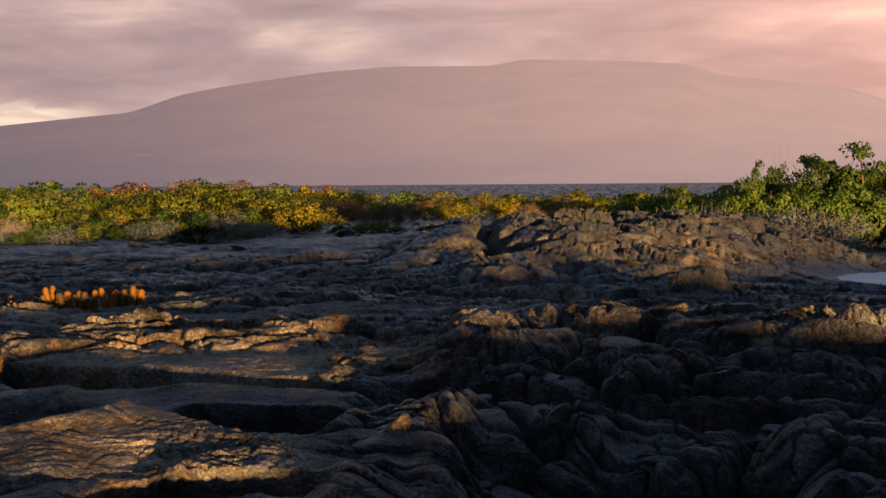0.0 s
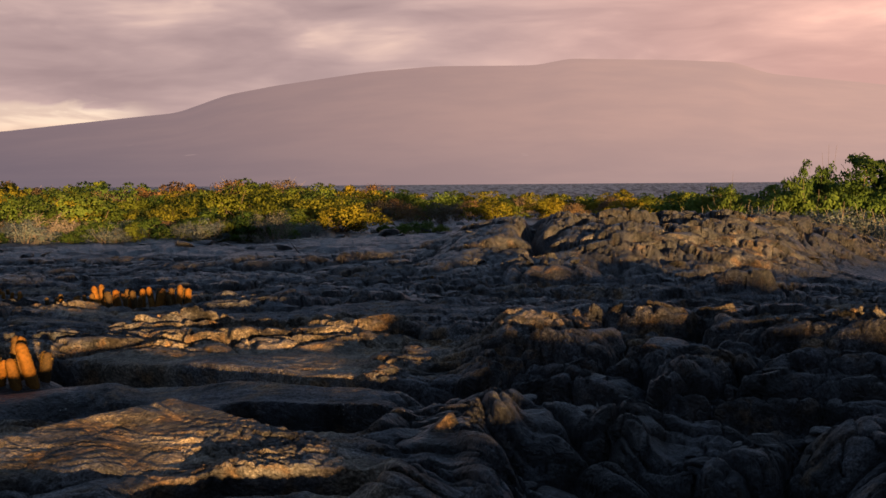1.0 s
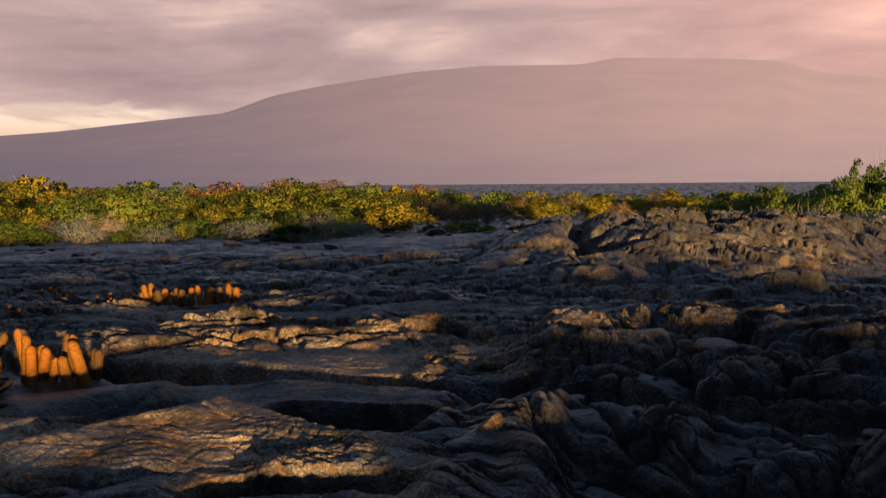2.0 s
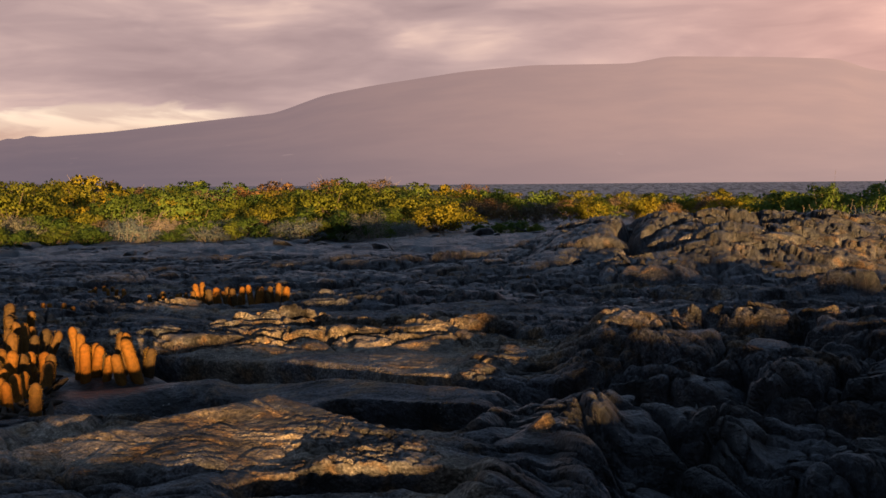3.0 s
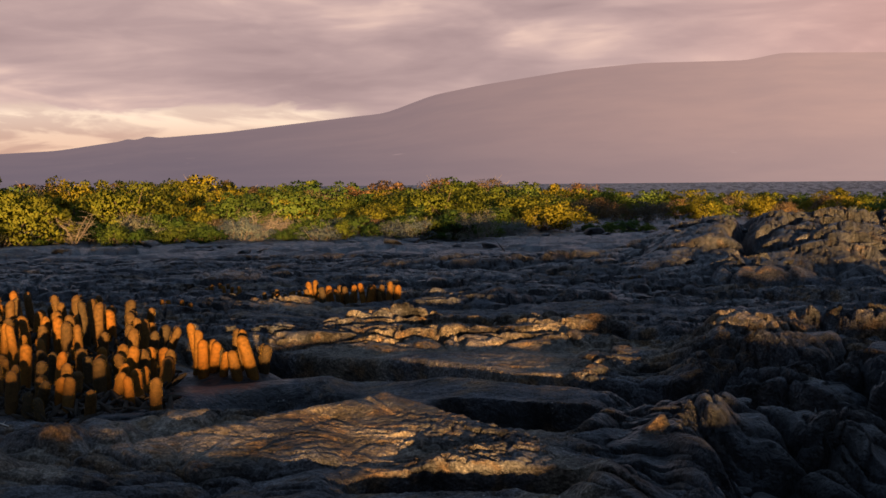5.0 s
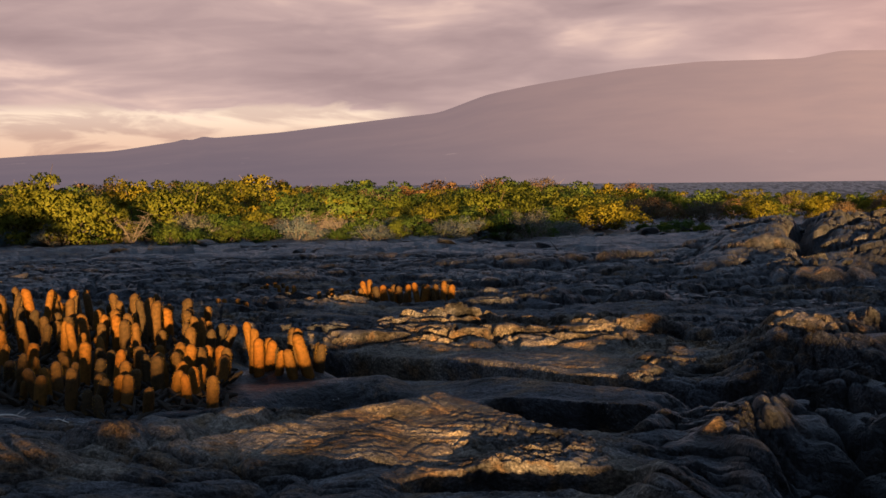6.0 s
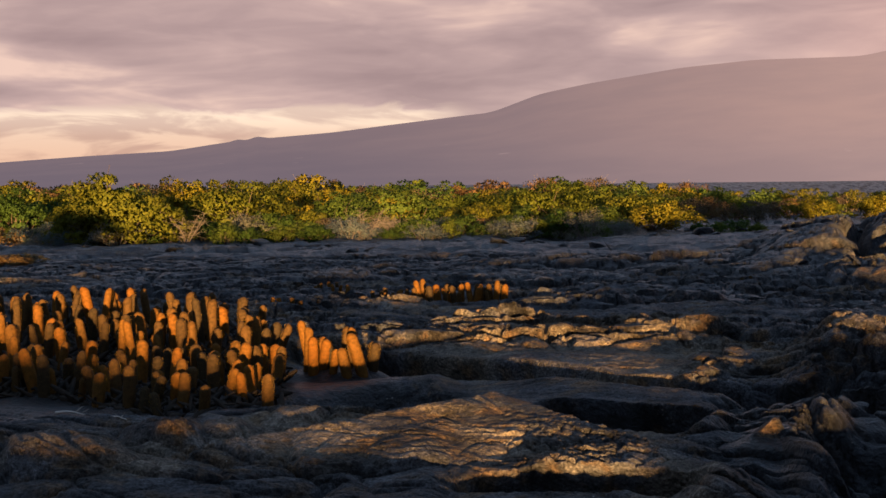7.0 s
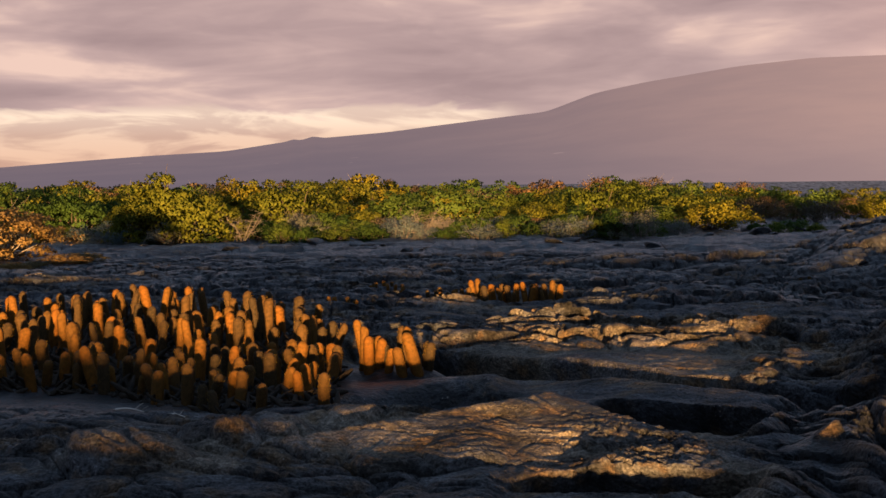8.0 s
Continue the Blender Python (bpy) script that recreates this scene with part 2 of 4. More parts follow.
def pillows(x, y, seed, swell=0.5, offset=0.5, tilt=0.5, seam=0.0, rope=0.0, turns=9.0):
    """Swollen lobes of crust that overlap: domes of differing height, tipped up towards one side, some with curved ropes."""
    e, q1, q2, lx, ly = lobes(x, y, seed)
    dome = 1 - (1 - np.clip(e / 0.6, 0, 1)) ** 2.4
    h = swell * dome + offset * (q1 - 0.5) - tilt * (q2 - 0.1) * ly + 0.35 * tilt * (q1 - 0.5) * lx - seam * (1 - sstep(e, 0.0, 0.07))
    if rope:
        arc = np.hypot(lx - 0.9 * (q2 - 0.5), ly - 0.7 - 0.4 * q1)
        fold = np.abs(np.sin(math.pi * turns * arc + 1.6 * vnoise(x * 3, y * 3, seed + 8)))
        h = h + rope * fold * sstep(q2, 0.35, 0.5) * sstep(e, 0.03, 0.2)
    return h


def sstep(v, a, b):
    t = np.clip((v - a) / (b - a), 0, 1)
    return t * t * (3 - 2 * t)


def along(x, y, a, b):
    """Place along a line (0 to 1) and signed distance from it, positive to its right."""
    dx, dy = b[0] - a[0], b[1] - a[1]
    n = math.hypot(dx, dy)
    return ((x - a[0]) * dx + (y - a[1]) * dy) / (n * n), ((x - a[0]) * dy - (y - a[1]) * dx) / n


def window(u, a, b, soft):
    return sstep(u, a - soft, a + soft) * (1 - sstep(u, b - soft, b + soft))


def billow(x, y, seed, octaves=4, gain=0.5):
    """Rounded lobes with sharp creases between them."""
    total, amp = 0.0, 1.0
    for i in range(octaves):
        total = total + amp * (np.abs(vnoise(x, y, seed + 13 * i)) * 2 - 0.5)
        x, y, amp = x * 2.07 + 3.7, y * 2.07 - 8.1, amp * gain
    return total


def toe(x, y, az_deg, r, wide, deep, high):
    """A swollen lobe of crust."""
    cx, cy = polar(az_deg, r)
    ca, sa = math.cos(radians(az_deg)), math.sin(radians(az_deg))
    u, v = (x - cx) * ca - (y - cy) * sa, (x - cx) * sa + (y - cy) * ca
    return 0.65 * high * sstep(1 - np.hypot(u / wide, v / deep), 0.0, 0.7)


# lobes that catch the last sun: bearing, distance, half width, half depth, height
TOES = [(-6.2, 8.1, 0.48, 0.40, 0.11), (0.9, 9.0, 0.34, 0.30, 0.11), (13.7, 7.9, 0.26, 0.22, 0.14), (11.5, 12.0, 0.34, 0.35, 0.30),
        (-5.4, 10.6, 0.25, 0.25, 0.14), (-1.8, 10.3, 0.28, 0.30, 0.12), (-9.3, 11.0, 0.32, 0.35, 0.12), (-12.4, 11.2, 0.50, 0.40, 0.10),
        (2.8, 14.2, 0.50, 0.50, 0.14), (-13.7, 8.7, 0.70, 0.35, 0.07), (-31.0, 4.95, 0.22, 0.20, 0.13), (-36.3, 4.55, 0.34, 0.28, 0.14),
        (-27.4, 5.0, 0.24, 0.18, 0.10), (-20.8, 5.3, 0.55, 0.40, 0.10), (16.5, 6.2, 0.34, 0.30, 0.12), (18.0, 7.9, 0.5, 0.4, 0.10)]


def settle(z, x, y, az_deg, r, wide, deep, level):
    """Bring the ground to a level round one spot."""
    cx, cy = polar(az_deg, r)
    k = np.exp(-(((x - cx) / wide) ** 2 + ((y - cy) / deep) ** 2) ** 2)
    return z + k * (level - z)


SAND_Z = -0.24
SLAB_A, SLAB_B = polar(-14.3, 5.25), polar(-3.6, 4.22)
LIP_A, LIP_B = polar(-21.5, 7.55), polar(-4.6, 6.0)
SHEET_A, SHEET_B = polar(-15.5, 5.78), polar(-3.4, 5.2)


def unseen_rise(x, y):
    """Unseen lava rise added behind the camera, shaped to shade most of the foreground."""
    s = x * SUN_DIR.x + y * SUN_DIR.y
    t = x * SUN_DIR.y - y * SUN_DIR.x
    crest = np.interp(t, [-25, -14, -12, -9, -8, -6.6, -5.6, -4.9, -4.4, -3.9, -3.35, -2.05, -1.9, -1.4, -1.1, -0.98, -0.86, -0.3, -0.1, 0.2, 0.5, 2.5, 6, 12],
                      [1.0, 0.85, 0.38, 0.38, 0.36, 0.34, 0.56, 0.52, 0.38, 0.56, 0.60, 0.58, 0.33, 0.26, 0.28, 0.44, 0.22, 0.22, 0.31, 0.32, 0.40, 0.40, 0.38, 0.40])
    return (crest + 0.025 * fbm(t * 1.3, t * 0, 260, 3)) * np.exp(-((s - 4.0) / 0.9) ** 2) * (1 - sstep(np.abs(t), 22, 30))


def lie_of_land(x, y):
    """The broad, smooth shape of the ground: the plain, the mound and the unseen rise."""
    r = np.hypot(x, y)
    z = np.interp(r, [0, 9, 12, 20, 40, 70, 200, 1500], [0.0, 0.0, -0.1, -0.36, -0.93, -1.15, -1.2, -1.2])
    wx = x + 0.3 * fbm(x * 0.7, y * 0.7, 301, 2)
    wy = y + 0.3 * fbm(x * 0.7 + 4, y * 0.7, 302, 2)
    mx, my = polar(7.4, 18.5)
    dome = sstep(1.08 - np.hypot((wx - mx) / 4.7, (wy - my) / 5.0), 0.0, 0.75)
    a = np.degrees(np.arctan2(x, y))
    rr = r + 0.30 * fbm(x * 1.2, y * 1.2, 120, 3)
    crest = np.interp(a, [-3, 1, 4, 8, 13, 18, 24, 35], [0.0, 0.08, 0.13, 0.10, 0.12, 0.11, 0.11, 0.0])
    z = z + crest * np.interp(rr, [3.2, 4.4, 5.4, 6.4, 7.0, 8.2], [0.0, -0.5, 0.1, 1.0, 0.75, 0.0])
    z = z - 0.24 * window(a, 0.5, 16, 2.0) * window(rr, 3.4, 5.0, 0.3)
    return z + 0.60 * dome + unseen_rise(x, y), dome


def ground_z(x, y):
    x, y = np.asarray(x, dtype=float), np.asarray(y, dtype=float)
    r = np.hypot(x, y)
    a = np.degrees(np.arctan2(x, y))
    base, dome = lie_of_land(x, y)
    wx = x + 0.22 * fbm(x * 0.9, y * 0.9, 301, 3)
    wy = y + 0.22 * fbm(x * 0.9 + 4, y * 0.9, 302, 3)
    vx = wx + 0.04 * fbm(x * 3.1, y * 3.1, 303, 3)
    vy = wy + 0.04 * fbm(x * 3.1 + 9, y * 3.1, 304, 3)
    near = 1 - sstep(r, 60, 120)
    keep = sstep(r, 0.8, 3.0)
    z = near * keep * 0.05 * fbm(x * 0.45, y * 0.6, 11, 3)
    # smooth old crust in front: wide low lobes with shallow folds
    front = keep * (1 - sstep(r, 5.6, 6.6)) * (1 - sstep(a, -5, -2)) * (1 - 0.75 * window(a, -17, -3, 1.0) * window(r, 3.5, 5.6, 0.3))
    z = z + front * (pillows(vx * 1.1, vy * 1.3, 400, 0.035, 0.02, 0.04, 0.02) + pillows(vx * 3.4, vy * 4.4, 410, 0.014, 0.012, 0.014, 0.008, 0.010, 5.0) + 0.008 * streaks(vx * 1.6, vy * 7, 415))
    # shelf of overlapping sheets and toes
    wide_plate = window(a, -21, 4, 1.5) * window(r + 0.25 * vnoise(x * 0.8, y * 0.3, 425), 8.7, 10.1, 0.12)
    shelf = sstep(r, np.where(a < -4, 7.0, 6.3), np.where(a < -4, 7.6, 7.4)) * (1 - sstep(r, 13.0, 15.5)) * (1 - 0.70 * wide_plate)
    z = z + shelf * (pillows(vx * 0.80, vy * 1.05, 420, 0.035, 0.060, 0.085, 0.06) + pillows(vx * 2.1, vy * 3.1, 430, 0.032, 0.042, 0.050, 0.040, 0.012, 5.0)
                     + pillows(vx * 5.0, vy * 8.5, 440, 0.016, 0.026, 0.025, 0.020) + 0.018 * streaks(vx * 1.3, vy * 8, 445))
    z = z + wide_plate * (0.035 + 0.010 * fbm(x * 1.5, y * 2.5, 428, 3))
    # dark plain beyond, with one low brown step
    plain = sstep(r, 13.0, 15.5) * (1 - dome) * near
    z = z + plain * (pillows(wx * 0.40, wy * 0.34, 450, 0.08, 0.09, 0.10, 0.03) + pillows(vx * 1.5, vy * 1.1, 460, 0.04, 0.045, 0.05, 0.05) + pillows(vx * 4.0, vy * 3.2, 463, 0.02, 0.03, 0.03, 0.03) * (1 - sstep(r, 22, 26)))
    z = z + 0.11 * window(a, -15, -5.5, 1.2) * sstep(r + 0.5 * vnoise(x * 0.5, y * 0.3, 465), 17.2, 17.5) * (1 - sstep(r, 18.2, 21))
    # mound: sheets that run down to the right, broken small on the sunlit side
    px, py = vx * 0.8 - vy * 0.6, vx * 0.6 + vy * 0.8
    rough = sstep(a, 2, 6)
    z = z + dome * (pillows(px * 0.45, py * 1.15, 470, 0.09, 0.15, 0.16, 0.13) + (0.45 + 0.55 * rough) * pillows(px * 1.3, py * 3.0, 480, 0.06, 0.09, 0.09, 0.09)
                    + (0.4 + 0.6 * rough) * (pillows(px * 3.2, py * 7.0, 490, 0.035, 0.055, 0.05, 0.055) + 0.03 * streaks(px * 0.9, py * 5, 495)))
    uc, dc = along(wx, wy, polar(1.5, 19.5), polar(2.5, 15.2))
    z = z - 0.34 * np.exp(-(dc / 0.13) ** 2) * window(uc, 0.1, 1.0, 0.1)
    # jumble of swollen lobes over a black hollow
    jumble = window(a, -0.5, 42, 1.5) * window(r, 2.4, 7.5, 0.45)
    z = z + jumble * (pillows(px * 1.1 + 5, py * 2.0, 140, 0.09, 0.07, 0.09, 0.07, 0.014, 6.0) + pillows(px * 2.6, py * 4.6, 150, 0.045, 0.036, 0.045, 0.04, 0.010, 4.0)
                      + pillows(px * 6, py * 11, 160, 0.016, 0.018, 0.016, 0.014) + 0.018 * streaks(px * 1.6, py * 9, 165))
    # wrinkled crust between the slab and the jumble
    seam = window(a, -5.5, 1.0, 1.2) * window(r, 3.4, 7.0, 0.4)
    z = z + seam * (pillows(vx * 1.7, vy * 2.2, 540, 0.04, 0.03, 0.04, 0.04, 0.010, 5.0) + pillows(px * 4.2, py * 7.0, 550, 0.022, 0.024, 0.026, 0.024) + 0.014 * streaks(px * 2, py * 11, 555))
    # sheet of smooth crust between the lip and the slab, undercut by a trench in front
    ub, db = along(wx * 0.3 + x * 0.7, wy * 0.3 + y * 0.7, SHEET_A, SHEET_B)
    ul, dl = along(wx * 0.4 + x * 0.6, wy * 0.4 + y * 0.6, LIP_A, LIP_B)
    lens = (1 - sstep(db, -0.04, 0.02)) * sstep(dl, 0.02, 0.12) * window(a, -16.5, -4.2, 1.0)
    z = z * (1 - 0.9 * lens) + lens * (0.05 - 0.10 * sstep(-a, 10, 17) + 0.012 * fbm(x * 1.7, y * 2.6, 520, 3))
    trench = sstep(db, -0.03, 0.02) * (1 - sstep(db, 0.22, 0.40)) * window(ub, 0.34, 0.93, 0.05)
    z = z - 0.22 * trench
    # the lip of the shelf, with a black pit under it that opens to one side
    z = z + 0.04 * (1 - sstep(dl, -0.03, 0.03)) * sstep(dl, -1.1, -0.2) * window(ul, -0.05, 0.97, 0.05)
    z = z - np.interp(ul, [-0.1, 0.0, 0.22, 0.40, 0.7, 1.0], [0.0, 0.36, 0.34, 0.14, 0.06, 0.10]) * sstep(dl, 0.0, 0.06) * (1 - sstep(dl, np.interp(ul, [0.2, 0.5], [0.7, 0.12]), np.interp(ul, [0.2, 0.5], [1.2, 0.3])))
    hx, hy = polar(-20.2, 5.75)
    z = z - 0.30 * np.exp(-(((x - hx) / 0.42) ** 2 + ((y - hy) / 0.40) ** 2) ** 2)
    # raised slab in the foreground, its tip over a crevice
    u, d = along(wx * 0.25 + x * 0.75, wy * 0.25 + y * 0.75, SLAB_A, SLAB_B)
    under = np.interp(u, [0.0, 0.5, 0.8, 1.0], [1.5, 0.9, 0.50, 0.22])
    fall = sstep(u, 0.58, 0.74)
    plate = sstep(d, -0.03, 0.03) * (1 - sstep(d, under - 0.04 - 0.7 * (1 - fall), under + 0.02 + 0.2 * (1 - fall))) * window(u, -0.02, 1.0, 0.03)
    z = z * (1 - 0.8 * plate) + plate * (0.14 - 0.09 * u - 0.04 * sstep(d, 0.0, 0.5) * (1 - fall))
    z = z - 0.20 * fall * sstep(d, under - 0.02, under + 0.04) * (1 - sstep(d, under + 0.10, under + 0.26)) * window(u, 0.66, 1.05, 0.05)
    # ropy broken patch on the slab's sunny end
    cx, cy = polar(-9.6, 4.35)
    patch = np.exp(-(((x - cx) / 0.42) ** 2 + ((y - cy) / 0.42) ** 2) ** 2)
    z = z + patch * (pillows(px * 6 + 3, py * 13, 530, 0.010, 0.012, 0.012, 0.008) + pillows(vx * 13, vy * 17, 533, 0.006, 0.006, 0.006, 0.004) + 0.012 * streaks(px * 3, py * 16, 535))
    # gully left of the jumble
    u4, d4 = along(wx, wy, polar(-2.6, 5.8), polar(-1.2, 3.6))
    z = z - 0.06 * np.exp(-(d4 / 0.10) ** 2) * window(u4, 0.0, 1.0, 0.1)
    # swollen toes, with folds of rope
    for row in TOES:
        z = z + toe(vx, vy, *row)
    # fine crust
    z = z + near * keep * (1 - sstep(r, 8, 14)) * (0.004 * billow(vx * 11, vy * 11, 250, 3, 0.6) + 0.007 * streaks(px * 3, py * 13, 255) * sstep(vnoise(x * 0.9, y * 0.9, 257), -0.2, 0.2))
    z = base + z
    # basin of the sand flat
    z = settle(z, x, y, 22.4, 16.6, 2.5, 2.0, SAND_Z - 0.02)
    # seats of the cactus clumps
    z = settle(z, x, y, -15.8, 10.8, 0.6, 0.35, -0.04)
    z = settle(z, x, y, -21.4, 6.75, 0.3, 0.22, 0.0)
    z = settle(z, x, y, -33.5, 7.2, 2.0, 1.5, np.interp(r, [5.4, 6.5, 8.6], [-0.08, -0.02, 0.12]) + 0.03 * fbm(x * 2, y * 2, 545, 2))
    return z


def ground_at(x, y):
    return float(ground_z(np.array([x]), np.array([y]))[0])


def crust_tone(x, y):
    """Tone by wear and by place. 0: fresh glassy black crust; 1: old grey and brown crust."""
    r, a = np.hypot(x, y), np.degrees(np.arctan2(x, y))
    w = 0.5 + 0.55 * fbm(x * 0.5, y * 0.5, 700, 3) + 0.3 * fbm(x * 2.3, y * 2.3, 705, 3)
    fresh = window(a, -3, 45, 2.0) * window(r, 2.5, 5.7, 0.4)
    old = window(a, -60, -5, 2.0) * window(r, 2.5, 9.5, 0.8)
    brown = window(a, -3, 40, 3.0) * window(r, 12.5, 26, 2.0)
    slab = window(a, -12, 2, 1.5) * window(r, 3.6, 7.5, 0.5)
    # crust set to its blackest under and around the cactus clumps
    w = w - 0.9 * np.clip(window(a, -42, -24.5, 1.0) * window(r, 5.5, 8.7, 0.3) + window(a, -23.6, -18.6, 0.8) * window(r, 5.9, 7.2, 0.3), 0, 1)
    # tone also carries the slab's sky sheen and the far plain's shade
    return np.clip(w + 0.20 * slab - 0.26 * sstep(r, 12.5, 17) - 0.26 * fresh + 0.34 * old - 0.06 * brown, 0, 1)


def build_ground():
    azs = np.concatenate([np.linspace(-180, -60, 24)[:-1], np.linspace(-60, -41, 16)[:-1], np.linspace(-41, 22.5, 880),
                          np.linspace(22.5, 60, 26)[1:], np.linspace(60, 180, 40)[1:-1]])
    rs = np.concatenate([[0.15, 0.4, 0.8], np.linspace(1.2, 3.4, 24)[:-1], 1 / np.linspace(1 / 3.4, 1 / 11, 400), np.linspace(11, 24, 190)[1:],
                         1 / np.linspace(1 / 24, 1 / 60, 50)[1:], np.geomspace(60, 4600, 40)[1:]])
    A, R = np.meshgrid(np.radians(azs), rs)
    X, Y = R * np.sin(A), R * np.cos(A)
    Z = ground_z(X.ravel(), Y.ravel()).reshape(X.shape)
    W = crust_tone(X.ravel(), Y.ravel()).astype(np.float32)
    # the lips of the crust lean out over the seams below them
    lift = Z - lie_of_land(X.ravel(), Y.ravel())[0].reshape(X.shape)
    lean = R - 0.75 * lift * sstep(R, 2.5, 3.5) * (1 - sstep(R, 22, 30))
    X, Y = lean * np.sin(A), lean * np.cos(A)
    nr, na = X.shape
    i, j = np.meshgrid(np.arange(nr - 1), np.arange(na), indexing="ij")
    k = (j + 1) % na
    faces = np.stack([i * na + j, i * na + k, (i + 1) * na + k, (i + 1) * na + j], -1).reshape(-1, 4)[:, ::-1]
    faces = np.concatenate([faces, [[0, na * 3 // 4, na // 2, na // 4]]])
    me = mesh_of("ground", np.stack([X, Y, Z], -1).reshape(-1, 3), faces, LAVA)
    me.attributes.new("crust_tone", "FLOAT", "POINT").data.foreach_set("value", W)
    ob = new("ground", me)
    return tagged(ob, "black ropy pahoehoe lava field with cracked plates and ridges", "lava field", kind="structure")


build_ground()


# ---- the far volcano ----
def build_mountain():
    prof_az = [-75, -50, -42, -38.3, -35.5, -32.1, -28.6, -26.1, -24.7, -21.2, -19, -15.7, -14, -11.8, -9.6, -5.4, -2.2, 2.3, 3.8, 8.2, 11.2, 12.6, 16.1, 18, 19.6, 24, 35, 60]
    prof_el = [0.004, 0.008, 0.0135, 0.0162, 0.0202, 0.0245, 0.0279, 0.0347, 0.0372, 0.0422, 0.0470, 0.0537, 0.0568, 0.071, 0.0785, 0.0893, 0.0937, 0.0935, 0.0985, 0.0958, 0.0925, 0.083, 0.0752, 0.0707, 0.0607, 0.045, 0.02, 0.005]
    az = np.linspace(-75, 60, 900)
    el = np.interp(az, prof_az, prof_el)
    k = np.exp(-np.linspace(-2, 2, 13) ** 2)
    el = np.convolve(np.pad(el, 6, mode="edge"), k / k.sum(), mode="valid")
    el = el + 0.0018 * np.exp(-((az + 24.7) / 0.35) ** 2) + 0.0012 * np.exp(-((az + 25.6) / 0.25) ** 2)
    rows = np.linspace(0, 1, 26)
    V = []
    for s in rows:
        r = 2300 + 2100 * s
        h = (EYE + el * 4400) * s ** 1.15 + 5 * s * (1 - s) * fbm(az * 0.25 + 3 * s, az * 0 + 5 * s, 510, 3) - 1.5 * (1 - s)
        V.append(np.stack([r * np.sin(np.radians(az)), r * np.cos(np.radians(az)), h], -1))
    V = np.array(V)
    nr, na = V.shape[:2]
    i, j = np.meshgrid(np.arange(nr - 1), np.arange(na - 1), indexing="ij")
    faces = np.stack([i * na + j, i * na + j + 1, (i + 1) * na + j + 1, (i + 1) * na + j], -1).reshape(-1, 4)
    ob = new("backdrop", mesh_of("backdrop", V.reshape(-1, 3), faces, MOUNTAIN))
    tagged(ob, "broad shield volcano, pink evening haze painted into its glow", "mountain", kind="structure")


build_mountain()


# ---- plants ----
def tube(points, radii, sides=6):
    """Vertices and quads of a tapered tube along points."""
    V, F = [], []
    for i, (p, r) in enumerate(zip(points, radii)):
        p = Vector(p)
        t = (Vector(points[min(i + 1, len(points) - 1)]) - Vector(points[max(i - 1, 0)])).normalized()
        s = t.orthogonal().normalized()
        q = t.cross(s)
        for k in range(sides):
            w = 2 * math.pi * k / sides
            V.append(p + float(r) * (math.cos(w) * s + math.sin(w) * q))
    for i in range(len(points) - 1):
        for k in range(sides):
            F.append((i * sides + k, i * sides + (k + 1) % sides, (i + 1) * sides + (k + 1) % sides, (i + 1) * sides + k))
    return [tuple(v) for v in V], F


def join(pieces):
    V, F, n = [], [], 0
    for v, f in pieces:
        V += list(v)
        F += [tuple(i + n for i in q) for q in f]
        n += len(v)
    return V, F


def branch_path(rng, start, end, bend, n=5):
    a, b = Vector(start), Vector(end)
    off = Vector((rng.uniform(-1, 1), rng.uniform(-1, 1), rng.uniform(-0.3, 0.6))) * bend
    return [tuple(a.lerp(b, i / (n - 1)) + off * math.sin(math.pi * i / (n - 1))) for i in range(n)]


def leaf_cloud(rng, clumps, leaves, size):
    """Foliage: clumps (centre, radius) of many small leaves that face outwards on the whole."""
    heart = np.array([0, 0, 0.25])
    c = np.repeat(np.array([q for q, _ in clumps]), leaves, axis=0)
    rad = np.repeat(np.array([q for _, q in clumps]), leaves)[:, None]
    n = len(c)
    d = rng.normal(size=(n, 3))
    d[:, 2] = np.where(rng.random(n) < 0.6, np.abs(d[:, 2]), d[:, 2])
    d /= np.linalg.norm(d, axis=1)[:, None]
    p = c + d * rad * (0.55 + 0.6 * rng.random((n, 1)) ** 0.8) * np.array([1.15, 1.15, 0.8])
    p[:, 2] = np.maximum(p[:, 2], 0.01)
    nrm = d * 0.6 + rng.normal(size=(n, 3)) * 0.6
    nrm /= np.linalg.norm(nrm, axis=1)[:, None]
    t = np.cross(nrm, rng.normal(size=(n, 3)))
    t /= np.linalg.norm(t, axis=1)[:, None]
    b = np.cross(nrm, t)
    w = size * (0.5 + 0.9 * rng.random((n, 1)))
    v = np.stack([p - t * w * 0.8 - b * w * 0.6, p + t * w * 0.8 - b * w * 0.6, p + b * w * 1.1], 1).reshape(-1, 3)
    o = p - heart
    o /= np.linalg.norm(o, axis=1)[:, None] + 1e-6
    soft = o * 0.75 + d * 0.45 + rng.normal(size=(n, 3)) * 0.13
    soft /= np.linalg.norm(soft, axis=1)[:, None]
    return v, np.arange(n * 3).reshape(-1, 3), np.repeat(soft, 3, axis=0)


